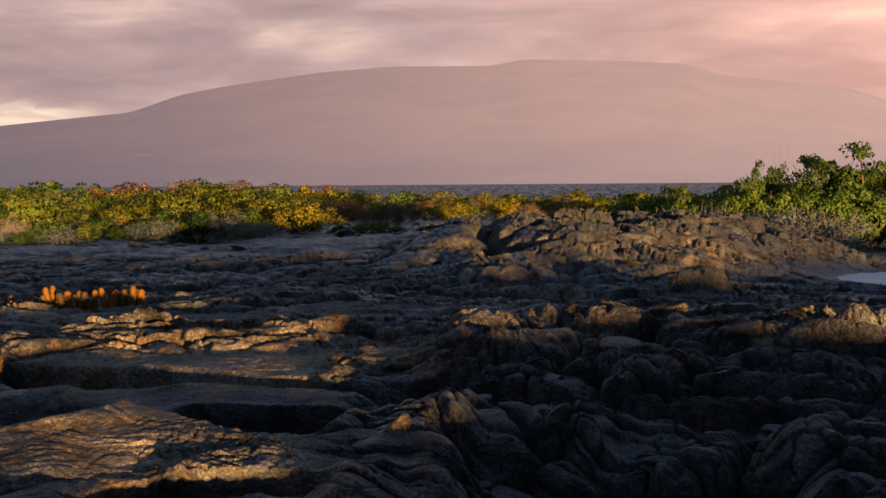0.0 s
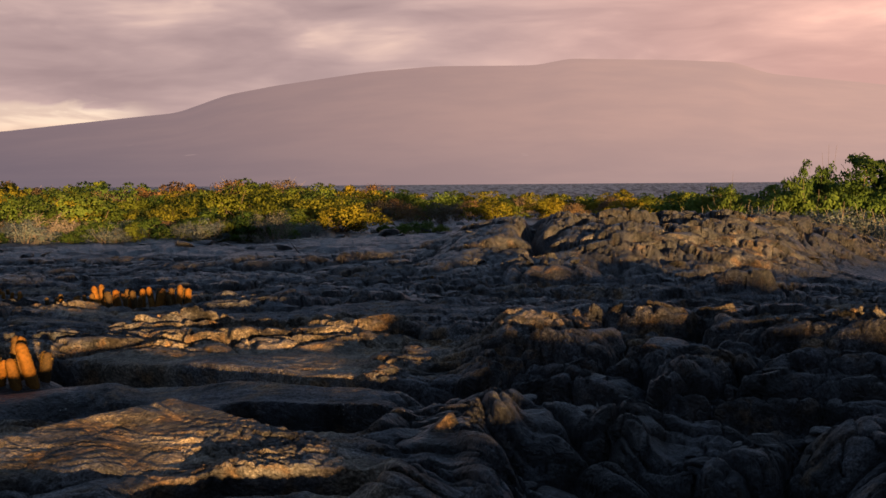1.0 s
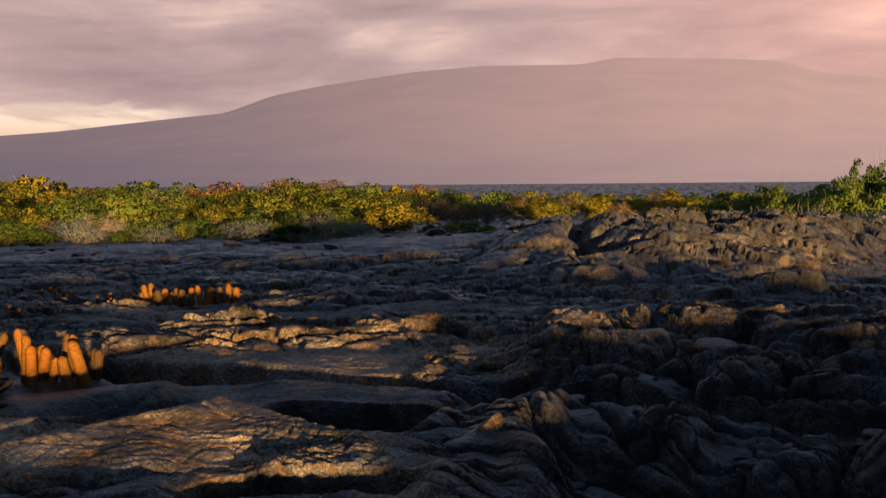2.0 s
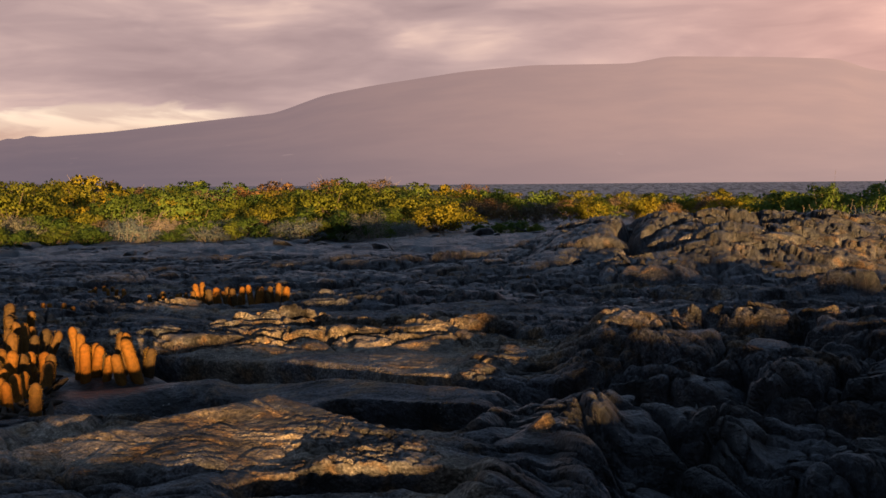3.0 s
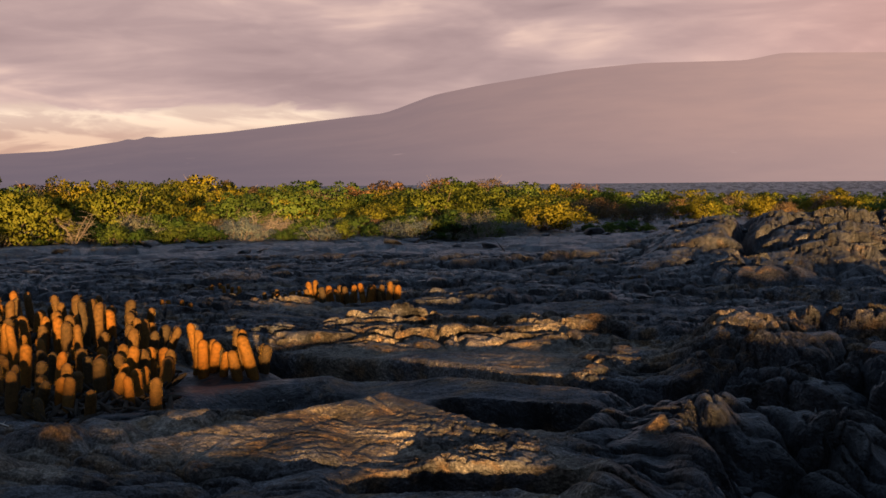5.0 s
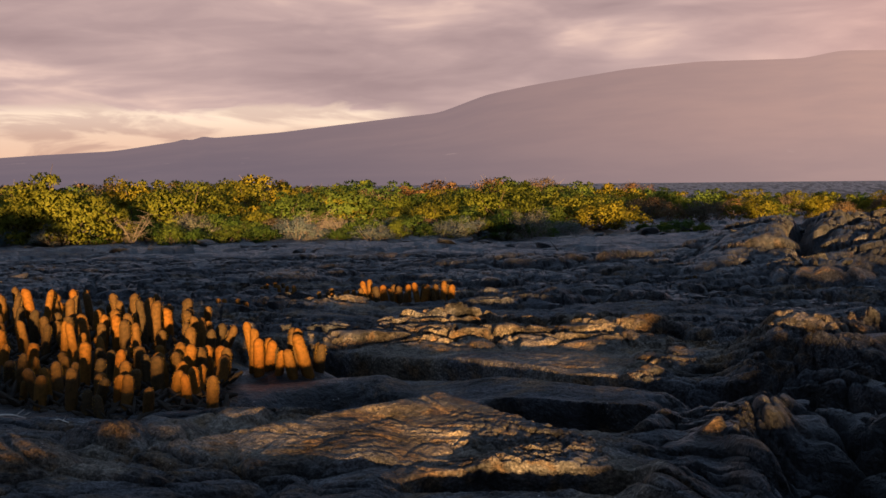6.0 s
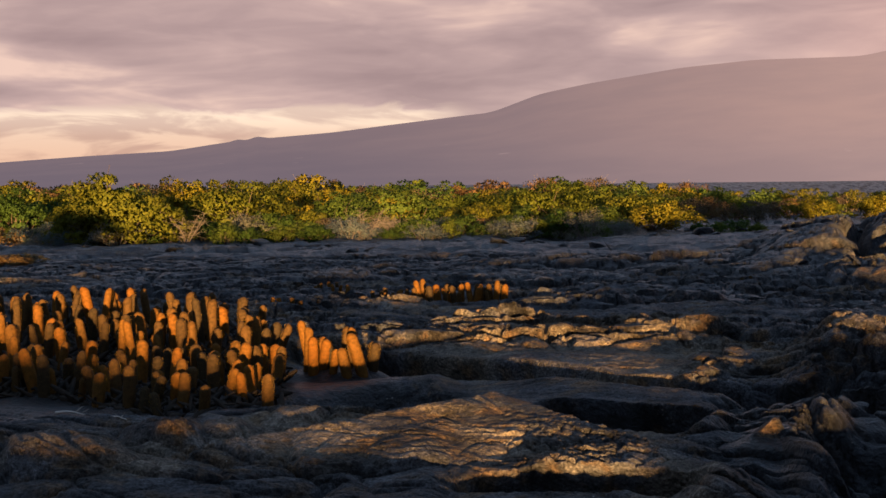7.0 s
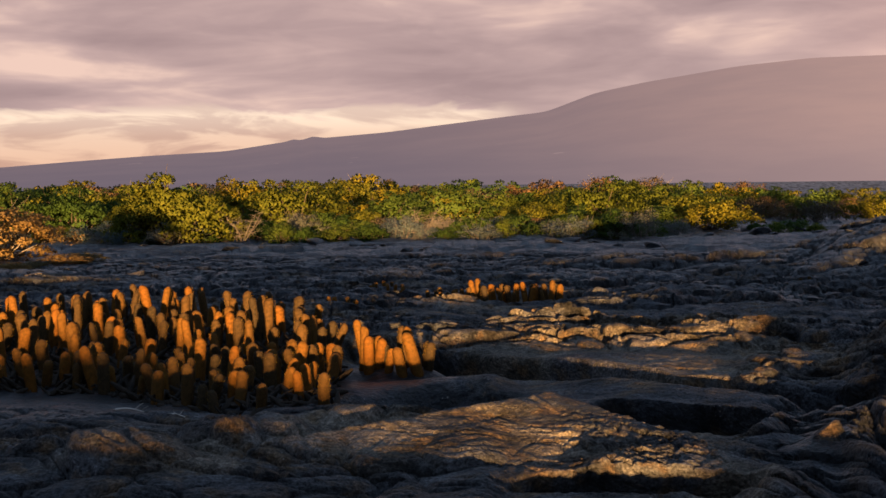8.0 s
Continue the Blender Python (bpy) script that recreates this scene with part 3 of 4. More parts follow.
def make_shrub(seed, leaf, width=1.6, clumps=70, leaves=80, size=0.0245, reach=0.13, bark=None, name="shrub", airy=0.0, snags=5):
    """A shrub one metre high, standing at the origin: trunk with limbs and dead twigs, and a crown of leafy clumps down to the ground."""
    rng = np.random.default_rng(seed)
    root = new(name)
    heads = [(rng.uniform(-0.28, 0.28) * width, rng.uniform(-0.28, 0.28) * width, rng.uniform(0.55, 0.88)) for _ in range(6)]
    balls = []
    for i in range(clumps):
        hx, hy, top = heads[i % 6]
        w, s = rng.uniform(0, 2 * math.pi), math.sqrt(rng.random()) * 0.30 * width
        x, y = hx + s * math.cos(w), hy + s * math.sin(w)
        roof = top * math.sqrt(max(0.06, 1 - (s / (0.36 * width)) ** 2)) * (1 - 0.25 * (math.hypot(x, y) / (0.5 * width)) ** 2)
        z = roof * (rng.uniform(0.72, 1.0) if rng.random() < 0.62 + 0.3 * airy else rng.uniform(0.05, 0.75))
        balls.append(((x, y, max(z, 0.06)), reach * rng.uniform(0.6, 1.25)))
    pieces = []
    for k in range(0, clumps, 5):
        x, y, z = balls[k][0]
        path = branch_path(rng, (0.06 * x, 0.06 * y, -0.08), (x, y, z), 0.10)
        pieces.append(tube(path, np.linspace(0.018, 0.004, 5), 4))
    for k in range(snags):
        x, y, z = balls[rng.integers(clumps)][0]
        tip = (x + rng.normal() * 0.10, y + rng.normal() * 0.10, z + rng.uniform(0.12, 0.26))
        pieces.append(tube(branch_path(rng, (x * 0.6, y * 0.6, z * 0.6), tip, 0.04, 4), np.linspace(0.007, 0.002, 4), 3))
    v, f = join(pieces)
    part("trunk", mesh_of("trunk", v, f, bark or BARK), root)
    v, f, soft = leaf_cloud(rng, balls, leaves, size)
    me = mesh_of("crown", v, f, leaf)
    me.normals_split_custom_set_from_vertices(soft)
    part("crown", me, root)
    return root


def make_bare_bush(seed, width, height, twigs=70, bark=None):
    rng = np.random.default_rng(seed)
    root = new("bare_bush")
    stems, fine = [], []
    for i in range(9):
        w = rng.uniform(0, 2 * math.pi)
        tip = (width * 0.45 * math.cos(w) * rng.uniform(0.3, 1), width * 0.45 * math.sin(w) * rng.uniform(0.3, 1), height * rng.uniform(0.6, 1))
        path = branch_path(rng, (0, 0, -0.05), tip, 0.1 * height, 6)
        stems.append(tube(path, np.linspace(0.014, 0.004, 6) * height, 5))
        for _ in range(twigs // 9):
            k = rng.integers(2, 6)
            end = np.array(path[k]) + rng.normal(size=3) * np.array([0.16 * width, 0.16 * width, 0.14 * height])
            end[2] = max(end[2], 0.05)
            fine.append(tube(branch_path(rng, path[k], end, 0.05 * height, 4), np.linspace(0.0045, 0.0015, 4) * height, 3))
    v, f = join(stems)
    part("stem", mesh_of("stem", v, f, bark or BLEACHED), root)
    v, f = join(fine)
    tagged(part("twig_mass", mesh_of("twig_mass", v, f, bark or BLEACHED), root), kind="stuff")
    return root


def place(ob, az_deg, r, scale=1.0, turn=0.0, sink=0.0):
    x, y = polar(az_deg, r)
    ob.matrix_basis = Matrix.Translation((x, y, ground_at(x, y) - sink)) @ Matrix.Rotation(turn, 4, "Z") @ Matrix.Scale(scale, 4)
    return ob


def grow(kinds, rng, az0, az1, r0, r1, count, h0, h1, label, category, group):
    """Scatter copies of the kinds of shrub over a sector."""
    a = az0 + (az1 - az0) * (np.arange(count) + rng.uniform(0.1, 0.9, count)) / count
    r = rng.uniform(r0, r1, count)
    xs, ys = r * np.sin(np.radians(a)), r * np.cos(np.radians(a))
    zs = ground_z(xs, ys)
    for x, y, z in zip(xs.tolist(), ys.tolist(), zs.tolist()):
        src = kinds[rng.integers(len(kinds))]
        h = rng.uniform(h0, h1)
        m = Matrix.Translation((x, y, z - 0.03)) @ Matrix.Rotation(rng.uniform(0, 6.28), 4, "Z")
        ob = copy_thing(src, m)
        ob.scale = (h * rng.uniform(0.9, 1.25), h * rng.uniform(0.9, 1.25), h)
        tagged(ob, label, category, group)


def remove_thing(ob):
    for o in (*ob.children_recursive, ob):
        bpy.data.objects.remove(o)


rng = np.random.default_rng(7)
gold = [make_shrub(100 + i, LEAF_GOLD) for i in range(5)]
green = [make_shrub(120 + i, LEAF_GREEN) for i in range(5)]
greyish = [make_shrub(140 + i, LEAF_GREY, 1.6, 60, 80, 0.018, 0.15, TWIG, snags=30) for i in range(3)]
dry = [make_shrub(160 + i, LEAF_DRY, 1.5, 60, 80, 0.018, 0.15, TWIG, snags=30) for i in range(3)]
trees = [make_shrub(210 + i, LEAF_GREEN if i < 3 else LEAF_GOLD, 1.45, 220, 80, 0.019, 0.085) for i in range(5)]
straw = [make_shrub(170 + i, LEAF_STRAW, 1.5, 120, 90, 0.022, 0.12, TWIG, snags=12) for i in range(2)]
far = [make_shrub(200 + i, (LEAF_GREEN, LEAF_GOLD, LEAF_DRY)[i % 3], 1.7, 48, 56, 0.034, 0.15, TWIG) for i in range(6)]
bare = [make_bare_bush(180 + i, 1.5, 1.0, 260, TWIG) for i in range(3)]
airy = [make_shrub(190 + i, LEAF_GREEN, 1.2, 90, 90, 0.018, 0.085, BARK, airy=0.6, snags=14) for i in range(3)]

SHRUBS = "evening scrub beyond the lava"
grow(gold + green[:1], rng, -43, -6, 46, 58, 36, 1.1, 2.6, "sunlit yellow-green leafy shrub at the lava's edge", "shrub", SHRUBS)
grow(gold[:3] + green[2:] + dry[2:], rng, -43, -4, 60, 82, 40, 1.6, 2.8, "green leafy shrub with sunlit crown", "shrub", SHRUBS)
grow(far + dry[:1], rng, -43, -4, 85, 125, 42, 2.3, 3.7, "distant green shrub under the mountain", "shrub", SHRUBS)
grow(far[:2] + far[3:5], rng, -4, 11, 85, 110, 14, 1.5, 2.1, "distant low green shrub under the mountain", "shrub", SHRUBS)
grow(gold + dry[:2], rng, -7, 10, 64, 88, 22, 1.2, 1.75, "sunlit yellow-green scrub bush on lava", "shrub", SHRUBS)
grow(green + greyish, rng, -42, -9, 41, 45, 26, 0.6, 1.0, "low green bush at the lava's edge", "shrub", SHRUBS)
grow(bare[:1] + dry[:1] + greyish + green[:3], rng, -34, -8, 40.5, 46, 34, 0.7, 1.2, "low dry grey and green bush", "shrub", SHRUBS)
BEHIND = "green shrubs behind the mound"
grow(green, rng, 9, 20, 33, 37, 14, 1.4, 2.0, "dense green shrub behind the lava mound", "shrub", BEHIND)
grow(greyish, rng, 5.5, 17.5, 26.2, 27.6, 24, 0.85, 1.2, "grey-green brush behind the lava mound", "shrub", BEHIND)


def stand(src, a, r, wide, high, label, category, group, turn=0.0):
    x, y = polar(a, r)
    ob = copy_thing(src, Matrix.Translation((x, y, ground_at(x, y) - 0.03)) @ Matrix.Rotation(turn, 4, "Z"))
    ob.scale = (wide, wide, high)
    return tagged(ob, label, category, group)


stand(airy[1], 10.9, 27.5, 1.0, 1.8, "slim green shrub rising above the scrub", "shrub", BEHIND)
stand(airy[2], 14.2, 28, 1.7, 2.35, "open green shrub tree with airy top", "tree", BEHIND, 1.0)
stand(airy[0], 14.6, 29, 1.0, 2.45, "pale open treetop above the scrub", "tree", BEHIND, 2.0)
stand(trees[0], 16.4, 28.5, 1.8, 2.1, "dense dark green tree behind the lava", "tree", BEHIND, 2.0)
stand(trees[1], 18.2, 30.5, 2.7, 2.75, "dense dark green tree behind the lava", "tree", BEHIND, 0.6)
stand(trees[2], 21.0, 32.5, 2.9, 3.1, "dense dark green tree behind the lava", "tree", BEHIND, 4.0)
stand(trees[3], -31.2, 42, 3.0, 2.85, "rounded golden-green tree in evening sun", "tree", SHRUBS, 0.4)
stand(gold[2], -30.2, 42.5, 1.9, 2.1, "rounded golden-green shrub in evening sun", "shrub", SHRUBS, 2.4)
stand(gold[0], -32.6, 43, 1.8, 2.2, "rounded golden-green shrub in evening sun", "shrub", SHRUBS, 5.0)
stand(trees[0], -35.3, 47, 2.2, 2.3, "dense green shrub tree", "tree", SHRUBS, 3.0)
stand(trees[1], -38.2, 48, 2.4, 2.3, "dense green shrub tree", "tree", SHRUBS, 1.3)
for k, (a, r, h) in enumerate([(-3.8, 48, 0.6), (-3.0, 49, 0.65), (-2.3, 48, 0.55), (-4.5, 48.5, 0.55)]):
    stand(green[k], a, r, h * 1.3, h, "low green bush on bare lava", "shrub", "low bushes on the lava", k)
stand(straw[0], -39.0, 27, 1.9, 1.45, "golden dry bush at the lava's edge", "shrub", "dry bushes")
stand(straw[1], -41.5, 26, 2.0, 1.6, "golden dry bush at the lava's edge", "shrub", "dry bushes", 1.0)
for k, (a, r) in enumerate([(-37.4, 22), (-36.6, 22.5), (-35.8, 22.2), (-35.0, 23), (-38.3, 21.5)]):
    stand(straw[k % 2], a, r, 0.5, 0.24, "low dry straw-coloured tuft on lava", "grass tuft", "dry tufts", k * 1.3)
for s in straw + trees + far + gold + green + greyish + dry + bare + airy:
    remove_thing(s)


# ---- lava cactus ----
def make_stem(seed, length, radius, mat):
    """One cactus stem: ribbed column with a domed tip and a coat of short spines."""
    rng = np.random.default_rng(seed)
    sides, rows = 16, 12
    V, F = [], []
    lean = rng.normal(size=2) * 0.04 * length
    for i in range(rows):
        t = i / (rows - 1)
        if t < 0.7:
            z = t / 0.7 * (length - 1.3 * radius)
            rr = radius * (0.86 + 0.14 * math.sin(t * 4.0))
        else:
            w = (t - 0.7) / 0.3 * math.pi / 2
            z = length - 1.3 * radius + 1.3 * radius * math.sin(w)
            rr = radius * max(math.cos(w), 0.05) * 0.97
        for k in range(sides):
            q = 2 * math.pi * k / sides
            rk = rr * (1.06 if k % 2 else 0.92)
            V.append((rk * math.cos(q) + lean[0] * t * t, rk * math.sin(q) + lean[1] * t * t, z))
    for i in range(rows - 1):
        for k in range(sides):
            F.append((i * sides + k, i * sides + (k + 1) % sides, (i + 1) * sides + (k + 1) % sides, (i + 1) * sides + k))
    F.append(tuple((rows - 1) * sides + k for k in (0, 4, 8, 12)))
    for _ in range(260):
        q, t = rng.uniform(0, 2 * math.pi), rng.random() ** 0.7
        z = t * (length - 0.35 * radius)
        rr = radius * (0.95 if z < length - 1.3 * radius else math.sqrt(max(0.02, 1 - ((z - length + 1.3 * radius) / (1.3 * radius)) ** 2)))
        o = Vector((math.cos(q), math.sin(q), rng.uniform(-0.1, 0.9))).normalized()
        o = (o + Vector(rng.normal(size=3)) * 0.3).normalized()
        base = Vector((rr * math.cos(q) + lean[0] * (z / length) ** 2, rr * math.sin(q) + lean[1] * (z / length) ** 2, z))
        s = o.orthogonal().normalized() * 0.0005
        tip = base + o * rng.uniform(0.004, 0.008)
        n = len(V)
        V += [tuple(base - s), tuple(base + s), tuple(tip + s * 0.3), tuple(tip - s * 0.3)]
        F.append((n, n + 1, n + 2, n + 3))
    me = mesh_of("stem", V, F, mat)
    me.materials.append(SPINE)
    body = (rows - 1) * sides + 1
    me.polygons.foreach_set("material_index", (np.arange(len(F)) >= body).astype(np.int32))
    return me


STEMS = [make_stem(600 + i, 0.16 + 0.035 * i, 0.0245 + 0.0016 * (i % 4), CACTUS) for i in range(7)]


def cactus_clump(rng, spots, label, tallest, group="lava cactus clumps"):
    """A clump as one plant: each (x, y) of the spots carries one stem, from low buds to the tallest stems."""
    cx, cy = np.mean([s[0] for s in spots]), np.mean([s[1] for s in spots])
    cz = ground_at(cx, cy)
    root = new("lava_cactus")
    root.location = (cx, cy, cz)
    zs = ground_z([s[0] for s in spots], [s[1] for s in spots]) - 0.03
    for (x, y), z in zip(spots, zs.tolist()):
        h = tallest(x, y) * (0.42 + 0.58 * rng.beta(1.6, 1.5)) + 0.03
        k = int(np.clip(round((h - 0.16) / 0.035), 0, len(STEMS) - 1))
        ob = part("stem", STEMS[k], root)
        w = rng.uniform(0.85, 1.18) * min(1.0, 0.55 + h * 2.2)
        tilt = pose(0, 0, 0, rng.normal() * 8, rng.normal() * 8, rng.uniform(0, 360))
        ob.matrix_basis = Matrix.Translation((x - cx, y - cy, z - cz)) @ tilt @ Matrix.Diagonal((w, w, h / (0.16 + 0.035 * k), 1))
    return tagged(root, label, "cactus", group)


def scatter(rng, inside, box, gap, tries):
    spots = []
    for _ in range(tries):
        x, y = rng.uniform(box[0], box[1]), rng.uniform(box[2], box[3])
        g = gap * (0.75 if vnoise(np.array([x * 3.0]), np.array([y * 3.0]), 77)[0] > 0.08 else 1.15)
        if inside(x, y) and all((x - p) ** 2 + (y - q) ** 2 > g * g for p, q in spots):
            spots.append((x, y))
    return spots


rng = np.random.default_rng(21)


def main_clump(x, y):
    a, r = math.degrees(math.atan2(x, y)), math.hypot(x, y)
    front = np.interp(a, [-46, -36, -33, -31, -29, -24.3], [6.7, 6.5, 6.2, 5.75, 5.55, 5.55])
    back = np.interp(a, [-46, -40, -30, -25, -24.3], [8.6, 8.7, 8.6, 8.0, 7.0])
    return -40.2 < a < -24.3 and front < r < back


cactus_clump(rng, scatter(rng, main_clump, (-7, -2, 3.5, 9), 0.128, 7000), "dense clump of orange-brown lava cactus stems",
             lambda x, y: np.interp(math.hypot(x, y), [5.4, 6.2, 7.2, 8.6], [0.16, 0.24, 0.29, 0.31]))


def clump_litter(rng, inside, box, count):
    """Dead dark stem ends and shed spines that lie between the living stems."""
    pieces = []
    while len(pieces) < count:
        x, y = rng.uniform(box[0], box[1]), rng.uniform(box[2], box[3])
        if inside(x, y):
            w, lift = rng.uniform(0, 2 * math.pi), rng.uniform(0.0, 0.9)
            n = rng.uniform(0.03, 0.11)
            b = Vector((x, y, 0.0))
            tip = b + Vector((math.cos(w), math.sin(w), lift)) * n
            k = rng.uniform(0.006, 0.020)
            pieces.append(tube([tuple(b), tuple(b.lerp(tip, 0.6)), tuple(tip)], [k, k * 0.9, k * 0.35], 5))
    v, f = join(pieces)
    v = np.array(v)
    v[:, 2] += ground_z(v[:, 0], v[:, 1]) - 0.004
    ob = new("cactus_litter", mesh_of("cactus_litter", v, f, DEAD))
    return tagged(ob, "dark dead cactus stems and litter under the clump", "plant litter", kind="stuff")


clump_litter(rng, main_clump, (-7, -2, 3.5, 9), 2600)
c = polar(-21.4, 6.75)
cactus_clump(rng, scatter(rng, lambda x, y: ((x - c[0]) / 0.20) ** 2 + ((y - c[1]) / 0.16) ** 2 < 1, (c[0] - 0.3, c[0] + 0.3, c[1] - 0.3, c[1] + 0.3), 0.072, 900), "small clump of lava cactus beside the big one", lambda x, y: 0.29)
c2 = polar(-15.8, 10.8)
cactus_clump(rng, scatter(rng, lambda x, y: abs(x - c2[0]) < 0.40 and abs(y - c2[1]) < 0.2, (c2[0] - 0.5, c2[0] + 0.5, c2[1] - 0.3, c2[1] + 0.3), 0.10, 500), "small yellow lava cactus clump in a crack", lambda x, y: 0.21)


for a, r, w, top, label in [(-2.9, 13.3, 0.13, 0.06, "few short yellow cactus stems in a lava crack"), (-23.8, 9.7, 0.12, 0.07, "few short cactus stems behind the big clump"),
                            (-21.6, 12.4, 0.22, 0.08, "few small reddish cactus stems on lava"), (-18.6, 11.0, 0.26, 0.12, "small dark cactus clump on lava")]:
    cx, cy = polar(a, r)
    spots = scatter(rng, lambda x, y: math.hypot(x - cx, y - cy) < w, (cx - w, cx + w, cy - w, cy + w), 0.085, 120)
    cactus_clump(rng, spots, label, lambda x, y: top)


# ---- rocks, wood and sand on the lava ----
def make_rock(seed, name, size, mat, fine=4, age=0.75):
    """A broken block of crust: a dented, faceted solid with worn edges."""
    r = np.random.default_rng(seed)
    bm = bmesh.new()
    bmesh.ops.create_icosphere(bm, subdivisions=fine, radius=1.0)
    cuts = [Vector(r.normal(size=3)).normalized() for _ in range(9)]
    depth = [r.uniform(0.55, 0.85) for _ in range(9)]
    for v in bm.verts:
        for c, d in zip(cuts, depth):
            k = v.co.dot(c)
            if k > d:
                v.co -= c * (k - d) * 0.92
        v.co *= 1 + 0.07 * noise.noise(v.co * 2.3 + Vector((seed, 0, 0))) + 0.03 * noise.noise(v.co * 7)
        v.co = Vector((v.co.x * size[0], v.co.y * size[1], v.co.z * size[2]))
    me = bpy.data.meshes.new(name)
    bm.to_mesh(me)
    bm.free()
    me.polygons.foreach_set("use_smooth", np.full(len(me.polygons), True))
    me.attributes.new("crust_tone", "FLOAT", "POINT").data.foreach_set("value", np.full(len(me.vertices), age, dtype=np.float32))
    me.materials.append(mat)
    return me


def make_shard(seed, name, size, age):
    """An angular shard of crust: a hull of random corners with chipped edges."""
    r = np.random.default_rng(seed)
    bm = bmesh.new()
    for _ in range(20):
        v = Vector(r.uniform(-1, 1, size=3))
        v /= max(1.0, 0.75 * v.length + 0.25)
        bm.verts.new((v.x * size[0], v.y * size[1], v.z * size[2]))
    hull = bmesh.ops.convex_hull(bm, input=bm.verts)
    bmesh.ops.delete(bm, geom=[g for g in hull["geom_interior"] if isinstance(g, bmesh.types.BMVert)], context="VERTS")
    bmesh.ops.bevel(bm, geom=list(bm.edges), offset=0.035 * min(size) / 0.2, segments=1, affect="EDGES")
    me = bpy.data.meshes.new(name)
    bm.to_mesh(me)
    bm.free()
    me.attributes.new("crust_tone", "FLOAT", "POINT").data.foreach_set("value", np.full(len(me.vertices), age, dtype=np.float32))
    me.materials.append(LAVA)
    return me


def lay(ob, a, r, sink=0.05, turn=0.0, tilt=(0, 0)):
    x, y = polar(a, r)
    ob.matrix_basis = Matrix.Translation((x, y, ground_at(x, y) - sink)) @ pose(0, 0, 0, tilt[0], tilt[1], turn)
    return ob


ROCKS = "broken lava blocks"
for k, (a, r, w, d, h, turn, label) in enumerate([
        (7.5, 20.4, 0.34, 0.30, 0.24, 20, "squared lava block on top of the mound"),
        (6.8, 20.5, 0.24, 0.25, 0.20, 70, "lava block on top of the mound"),
        (5.8, 20.4, 0.20, 0.2, 0.09, 30, "low lava block on the mound"),
        (2.2, 13.4, 0.26, 0.22, 0.34, 10, "upright broken lava slab at the mound's foot"),
        (3.4, 13.5, 0.34, 0.2, 0.26, 50, "tilted broken lava slab at the mound's foot"),
        (4.6, 13.6, 0.20, 0.2, 0.22, 80, "broken lava piece at the mound's foot"),
        (1.3, 13.5, 0.17, 0.2, 0.24, 15, "broken lava piece at the mound's foot"),
        (-5.2, 10.6, 0.26, 0.16, 0.16, 35, "tilted crust slab catching the sun"),
        (-1.7, 10.4, 0.26, 0.14, 0.12, 5, "tilted crust slab catching the sun"),
        (-0.3, 11.6, 0.15, 0.15, 0.10, 60, "broken lava piece on the shelf"),
        (-2.1, 4.75, 0.075, 0.07, 0.10, 30, "rounded grey stone in a gully"),
        (13.4, 7.7, 0.20, 0.16, 0.10, 25, "knobbly lava block on the ridge"),
        (9.6, 7.1, 0.05, 0.05, 0.09, 0, "small upright spike of lava on the ridge"),
        (10.6, 7.2, 0.045, 0.05, 0.07, 40, "small upright spike of lava on the ridge"),
        (18.5, 8.0, 0.14, 0.14, 0.13, 40, "knobbly lava block on the ridge"),
        (8.0, 6.05, 0.24, 0.20, 0.17, 30, "dark rounded lava boulder on the ridge"),
        (14.6, 6.1, 0.34, 0.16, 0.11, -12, "tongue-shaped lava slab with a rounded end"),
        (4.4, 6.25, 0.22, 0.2, 0.13, 60, "wrinkled lava boulder on the ridge"),
        (18.6, 5.2, 0.26, 0.2, 0.13, 10, "smooth dark lava slab on the ridge"),
        (11.0, 6.6, 0.16, 0.14, 0.11, 75, "dark lava boulder on the ridge"),
        (-8.0, 11.4, 0.25, 0.2, 0.07, 10, "low lava lump on the shelf"),
        (-11.0, 12.0, 0.3, 0.2, 0.08, 20, "low lava lump on the shelf")]):
    rock = lay(new("lava_block", make_rock(800 + k, "lava_block", (w, d, h), LAVA, 4 if max(w, d) > 0.2 else 3, 0.3 if "dark" in label or "ridge" in label else 0.75)), a, r, h * (0.75 if "ridge" in label or "tongue" in label else 0.25), turn, (8 * math.sin(k), 8 * math.cos(k * 2)))
    tagged(rock, label, "rock", ROCKS)

# loose plates and rubble of crust, thickest on the mound
PIECES = [make_shard(900 + i, "lava_piece", (1.0, 0.42 + 0.1 * (i % 4), 0.16 + 0.05 * (i % 3)), 0.5) for i in range(10)]
BLACK_PIECES = [make_shard(930 + i, "lava_piece", (1.0, 0.5 + 0.1 * (i % 4), 0.3 + 0.06 * (i % 3)), 0.18) for i in range(8)]
rng = np.random.default_rng(44)
fields = [((1.2, 4.6), (13.8, 14.6), 22, 0.10, 0.26, "upright shard of crust at the mound's foot"),
          ((-1.5, 17), (14.0, 22.5), 64, 0.10, 0.34, "broken plate of crust on the lava mound"),
          ((-18, 16), (9.0, 13.5), 46, 0.06, 0.20, "loose piece of lava crust on the shelf"),
          ((0, 19), (5.4, 7.6), 26, 0.04, 0.14, "loose piece of lava crust on the ridge"),
          ((1, 17), (4.2, 5.6), 60, 0.03, 0.12, "black glassy lava fragment in a hollow"),
          ((-9, 6), (27, 62), 70, 0.20, 0.70, "dark broken lava on the far plain"),
          ((-41, -9), (27, 40), 50, 0.15, 0.45, "dark broken lava on the far plain"),
          ((-37, -6), (15, 26), 30, 0.08, 0.22, "loose piece of lava crust on the plain")]
rubble_v, rubble_f, rubble_n = [], [], 0
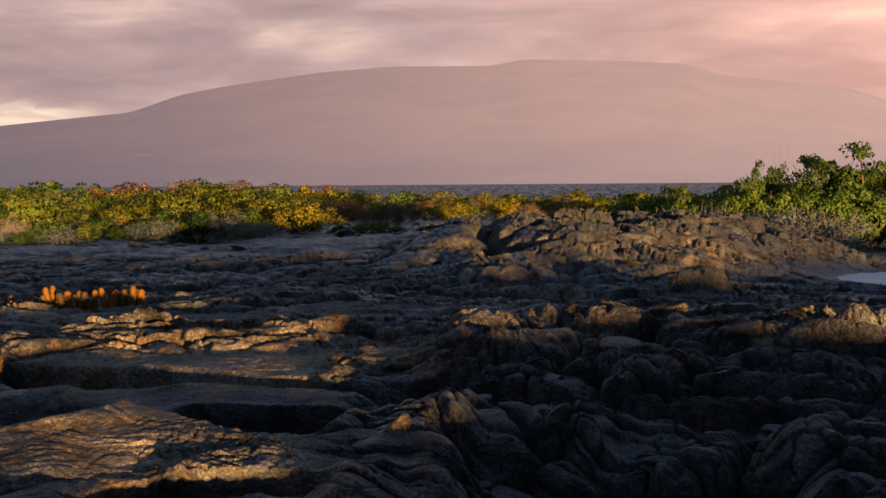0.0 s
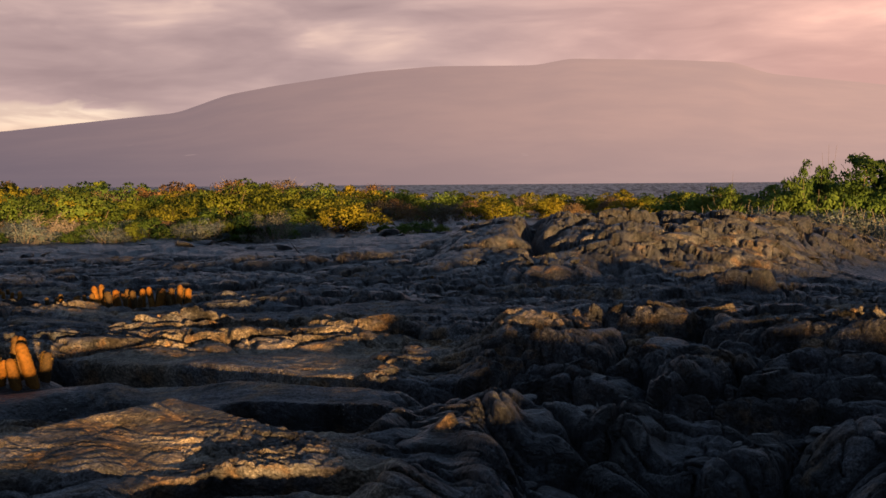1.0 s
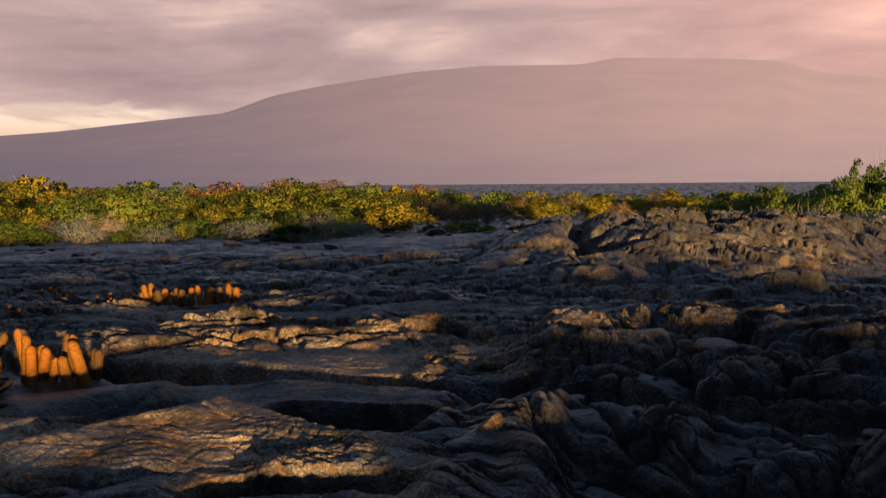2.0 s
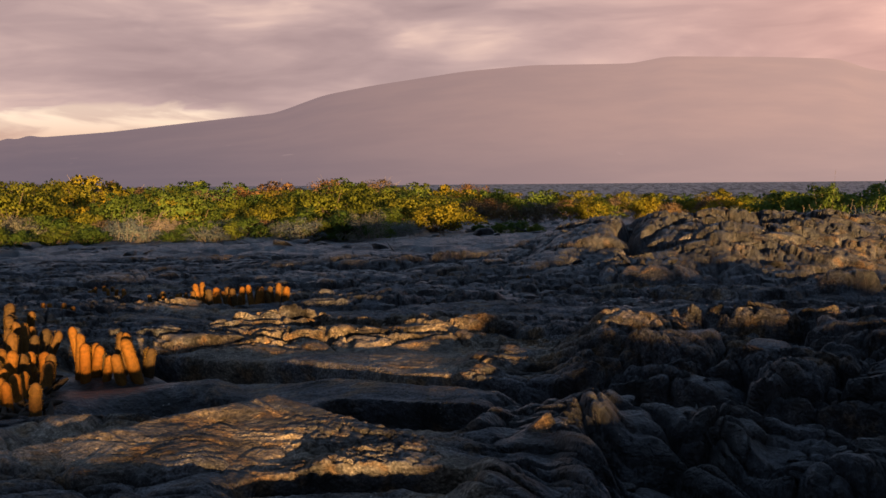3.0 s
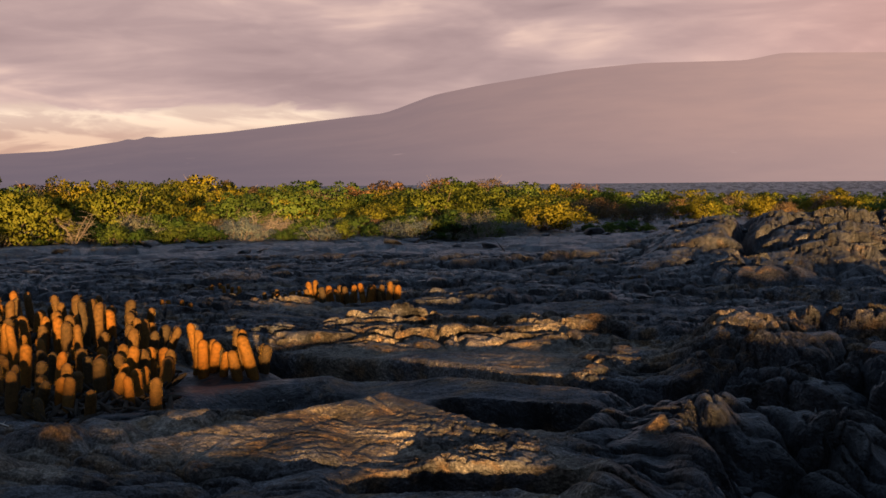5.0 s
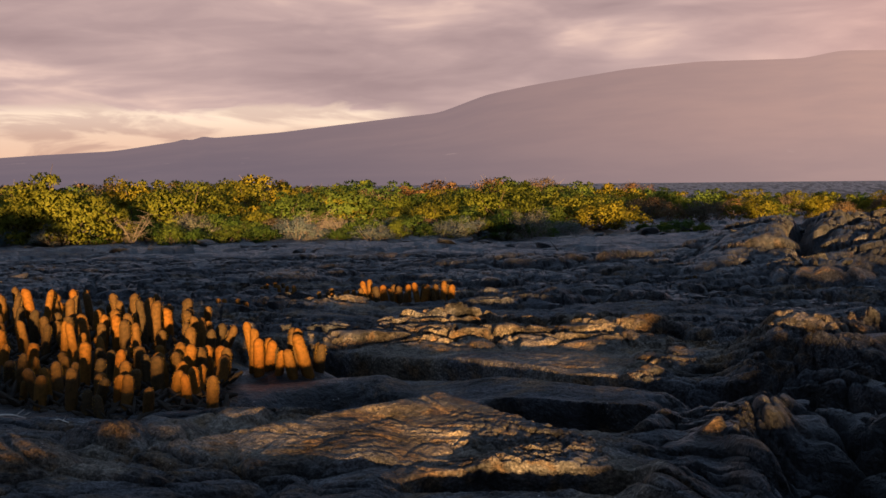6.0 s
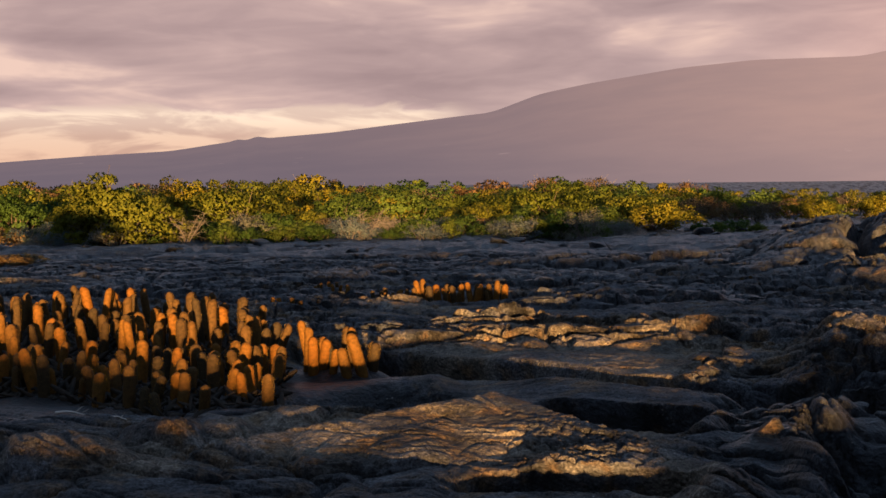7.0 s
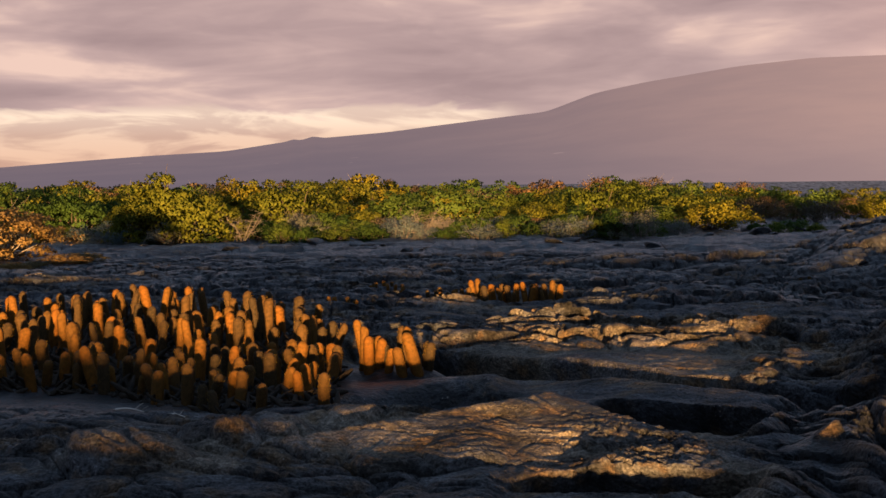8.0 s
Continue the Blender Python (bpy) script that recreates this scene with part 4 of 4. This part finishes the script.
for (a0, a1), (r0, r1), count, s0, s1, label in fields:
    bearings, ranges = rng.uniform(a0, a1, count), rng.uniform(r0, r1, count)
    xs, ys = ranges * np.sin(np.radians(bearings)), ranges * np.cos(np.radians(bearings))
    zs = ground_z(xs, ys)
    for x, y, z in zip(xs.tolist(), ys.tolist(), zs.tolist()):
        size = s0 + (s1 - s0) * rng.random() ** 1.8
        pool = BLACK_PIECES if "black" in label or "dark" in label else PIECES
        me = pool[rng.integers(len(pool))]
        if "far plain" in label:
            place_at = Matrix.Translation((x, y, z)) @ pose(0, 0, 0, rng.normal() * 10, rng.normal() * 10, rng.uniform(0, 360)) @ Matrix.Scale(size, 4)
            me.calc_loop_triangles()
            rubble_f += [tuple(i + rubble_n for i in t.vertices) for t in me.loop_triangles]
            rubble_v += [tuple(place_at @ v.co) for v in me.vertices]
            rubble_n = len(rubble_v)
            continue
        ob = new("lava_piece", me)
        lean = 40 if "upright" in label else 13
        ob.matrix_basis = Matrix.Translation((x, y, z - size * 0.10)) @ pose(0, 0, 0, rng.normal() * lean, rng.normal() * lean, rng.normal() * 30 - 25)
        ob.scale = (size, size, size * rng.uniform(0.7, 1.2))
        tagged(ob, label, "rock", "loose lava pieces")

rubble = new("lava_rubble", mesh_of("lava_rubble", rubble_v, rubble_f, LAVA, False))
tagged(rubble, "dark broken lava rubble on the far plain", "rubble", kind="stuff")

# pale sand flat beyond the mound
def build_sand():
    cx, cy = polar(22.4, 16.6)
    n = 72
    V = [(cx, cy, 0.0)]
    for ring in (0.5, 1.0):
        for i in range(n):
            w = 2 * math.pi * i / n
            wob = 1 + 0.12 * math.sin(3 * w + 1) + 0.07 * math.sin(7 * w) + 0.04 * math.sin(13 * w + 2)
            V.append((cx + 2.35 * ring * wob * math.cos(w), cy + 1.9 * ring * wob * math.sin(w), 0.0))
    tri = [(0, 1 + i, 1 + (i + 1) % n) for i in range(n)]
    quad = []
    for i in range(n):
        j = (i + 1) % n
        quad += [(1 + i, 1 + n + i, 1 + n + j), (1 + i, 1 + n + j, 1 + j)]
    ob = new("sand", mesh_of("sand", V, tri + quad, SAND))
    ob.location.z = SAND_Z + 0.01
    tagged(ob, "flat patch of pale grey sand among lava", "sand", kind="structure")


build_sand()


def driftwood(a, r, length, seed, label, category="driftwood", forks=3):
    rg = np.random.default_rng(seed)
    root = new("driftwood")
    path = [(length * (t - 0.5), 0.05 * length * math.sin(5 * t), 0.10 * length * (0.3 + 0.5 * math.sin(3.1 * t))) for t in np.linspace(0, 1, 7)]
    v, f = tube(path, np.linspace(0.045, 0.018, 7) * length, 7)
    part("log", mesh_of("log", v, f, BLEACHED), root)
    for _ in range(forks):
        k = rg.integers(2, 6)
        tip = np.array(path[k]) + np.array([rg.uniform(-0.2, 0.3), rg.uniform(-0.2, 0.2), rg.uniform(0.08, 0.3)]) * length
        v, f = tube(branch_path(rg, path[k], tip, 0.05 * length, 4), np.linspace(0.02, 0.007, 4) * length, 5)
        part("branch", mesh_of("branch", v, f, BLEACHED), root)
    lay(root, a, r, 0.0, rg.uniform(-20, 20))
    return tagged(root, label, category)


driftwood(-8.2, 40.5, 0.55, 5, "bleached white driftwood branch on black lava")
driftwood(15.9, 27.0, 0.40, 6, "short bleached driftwood log on dark rock", forks=1)
driftwood(-33.6, 5.55, 0.15, 7, "pale dry cactus remains in front of the clump", "dead wood", 2)
driftwood(-31.6, 5.4, 0.11, 8, "pale dry twig among cactus litter", "dead wood", 2)
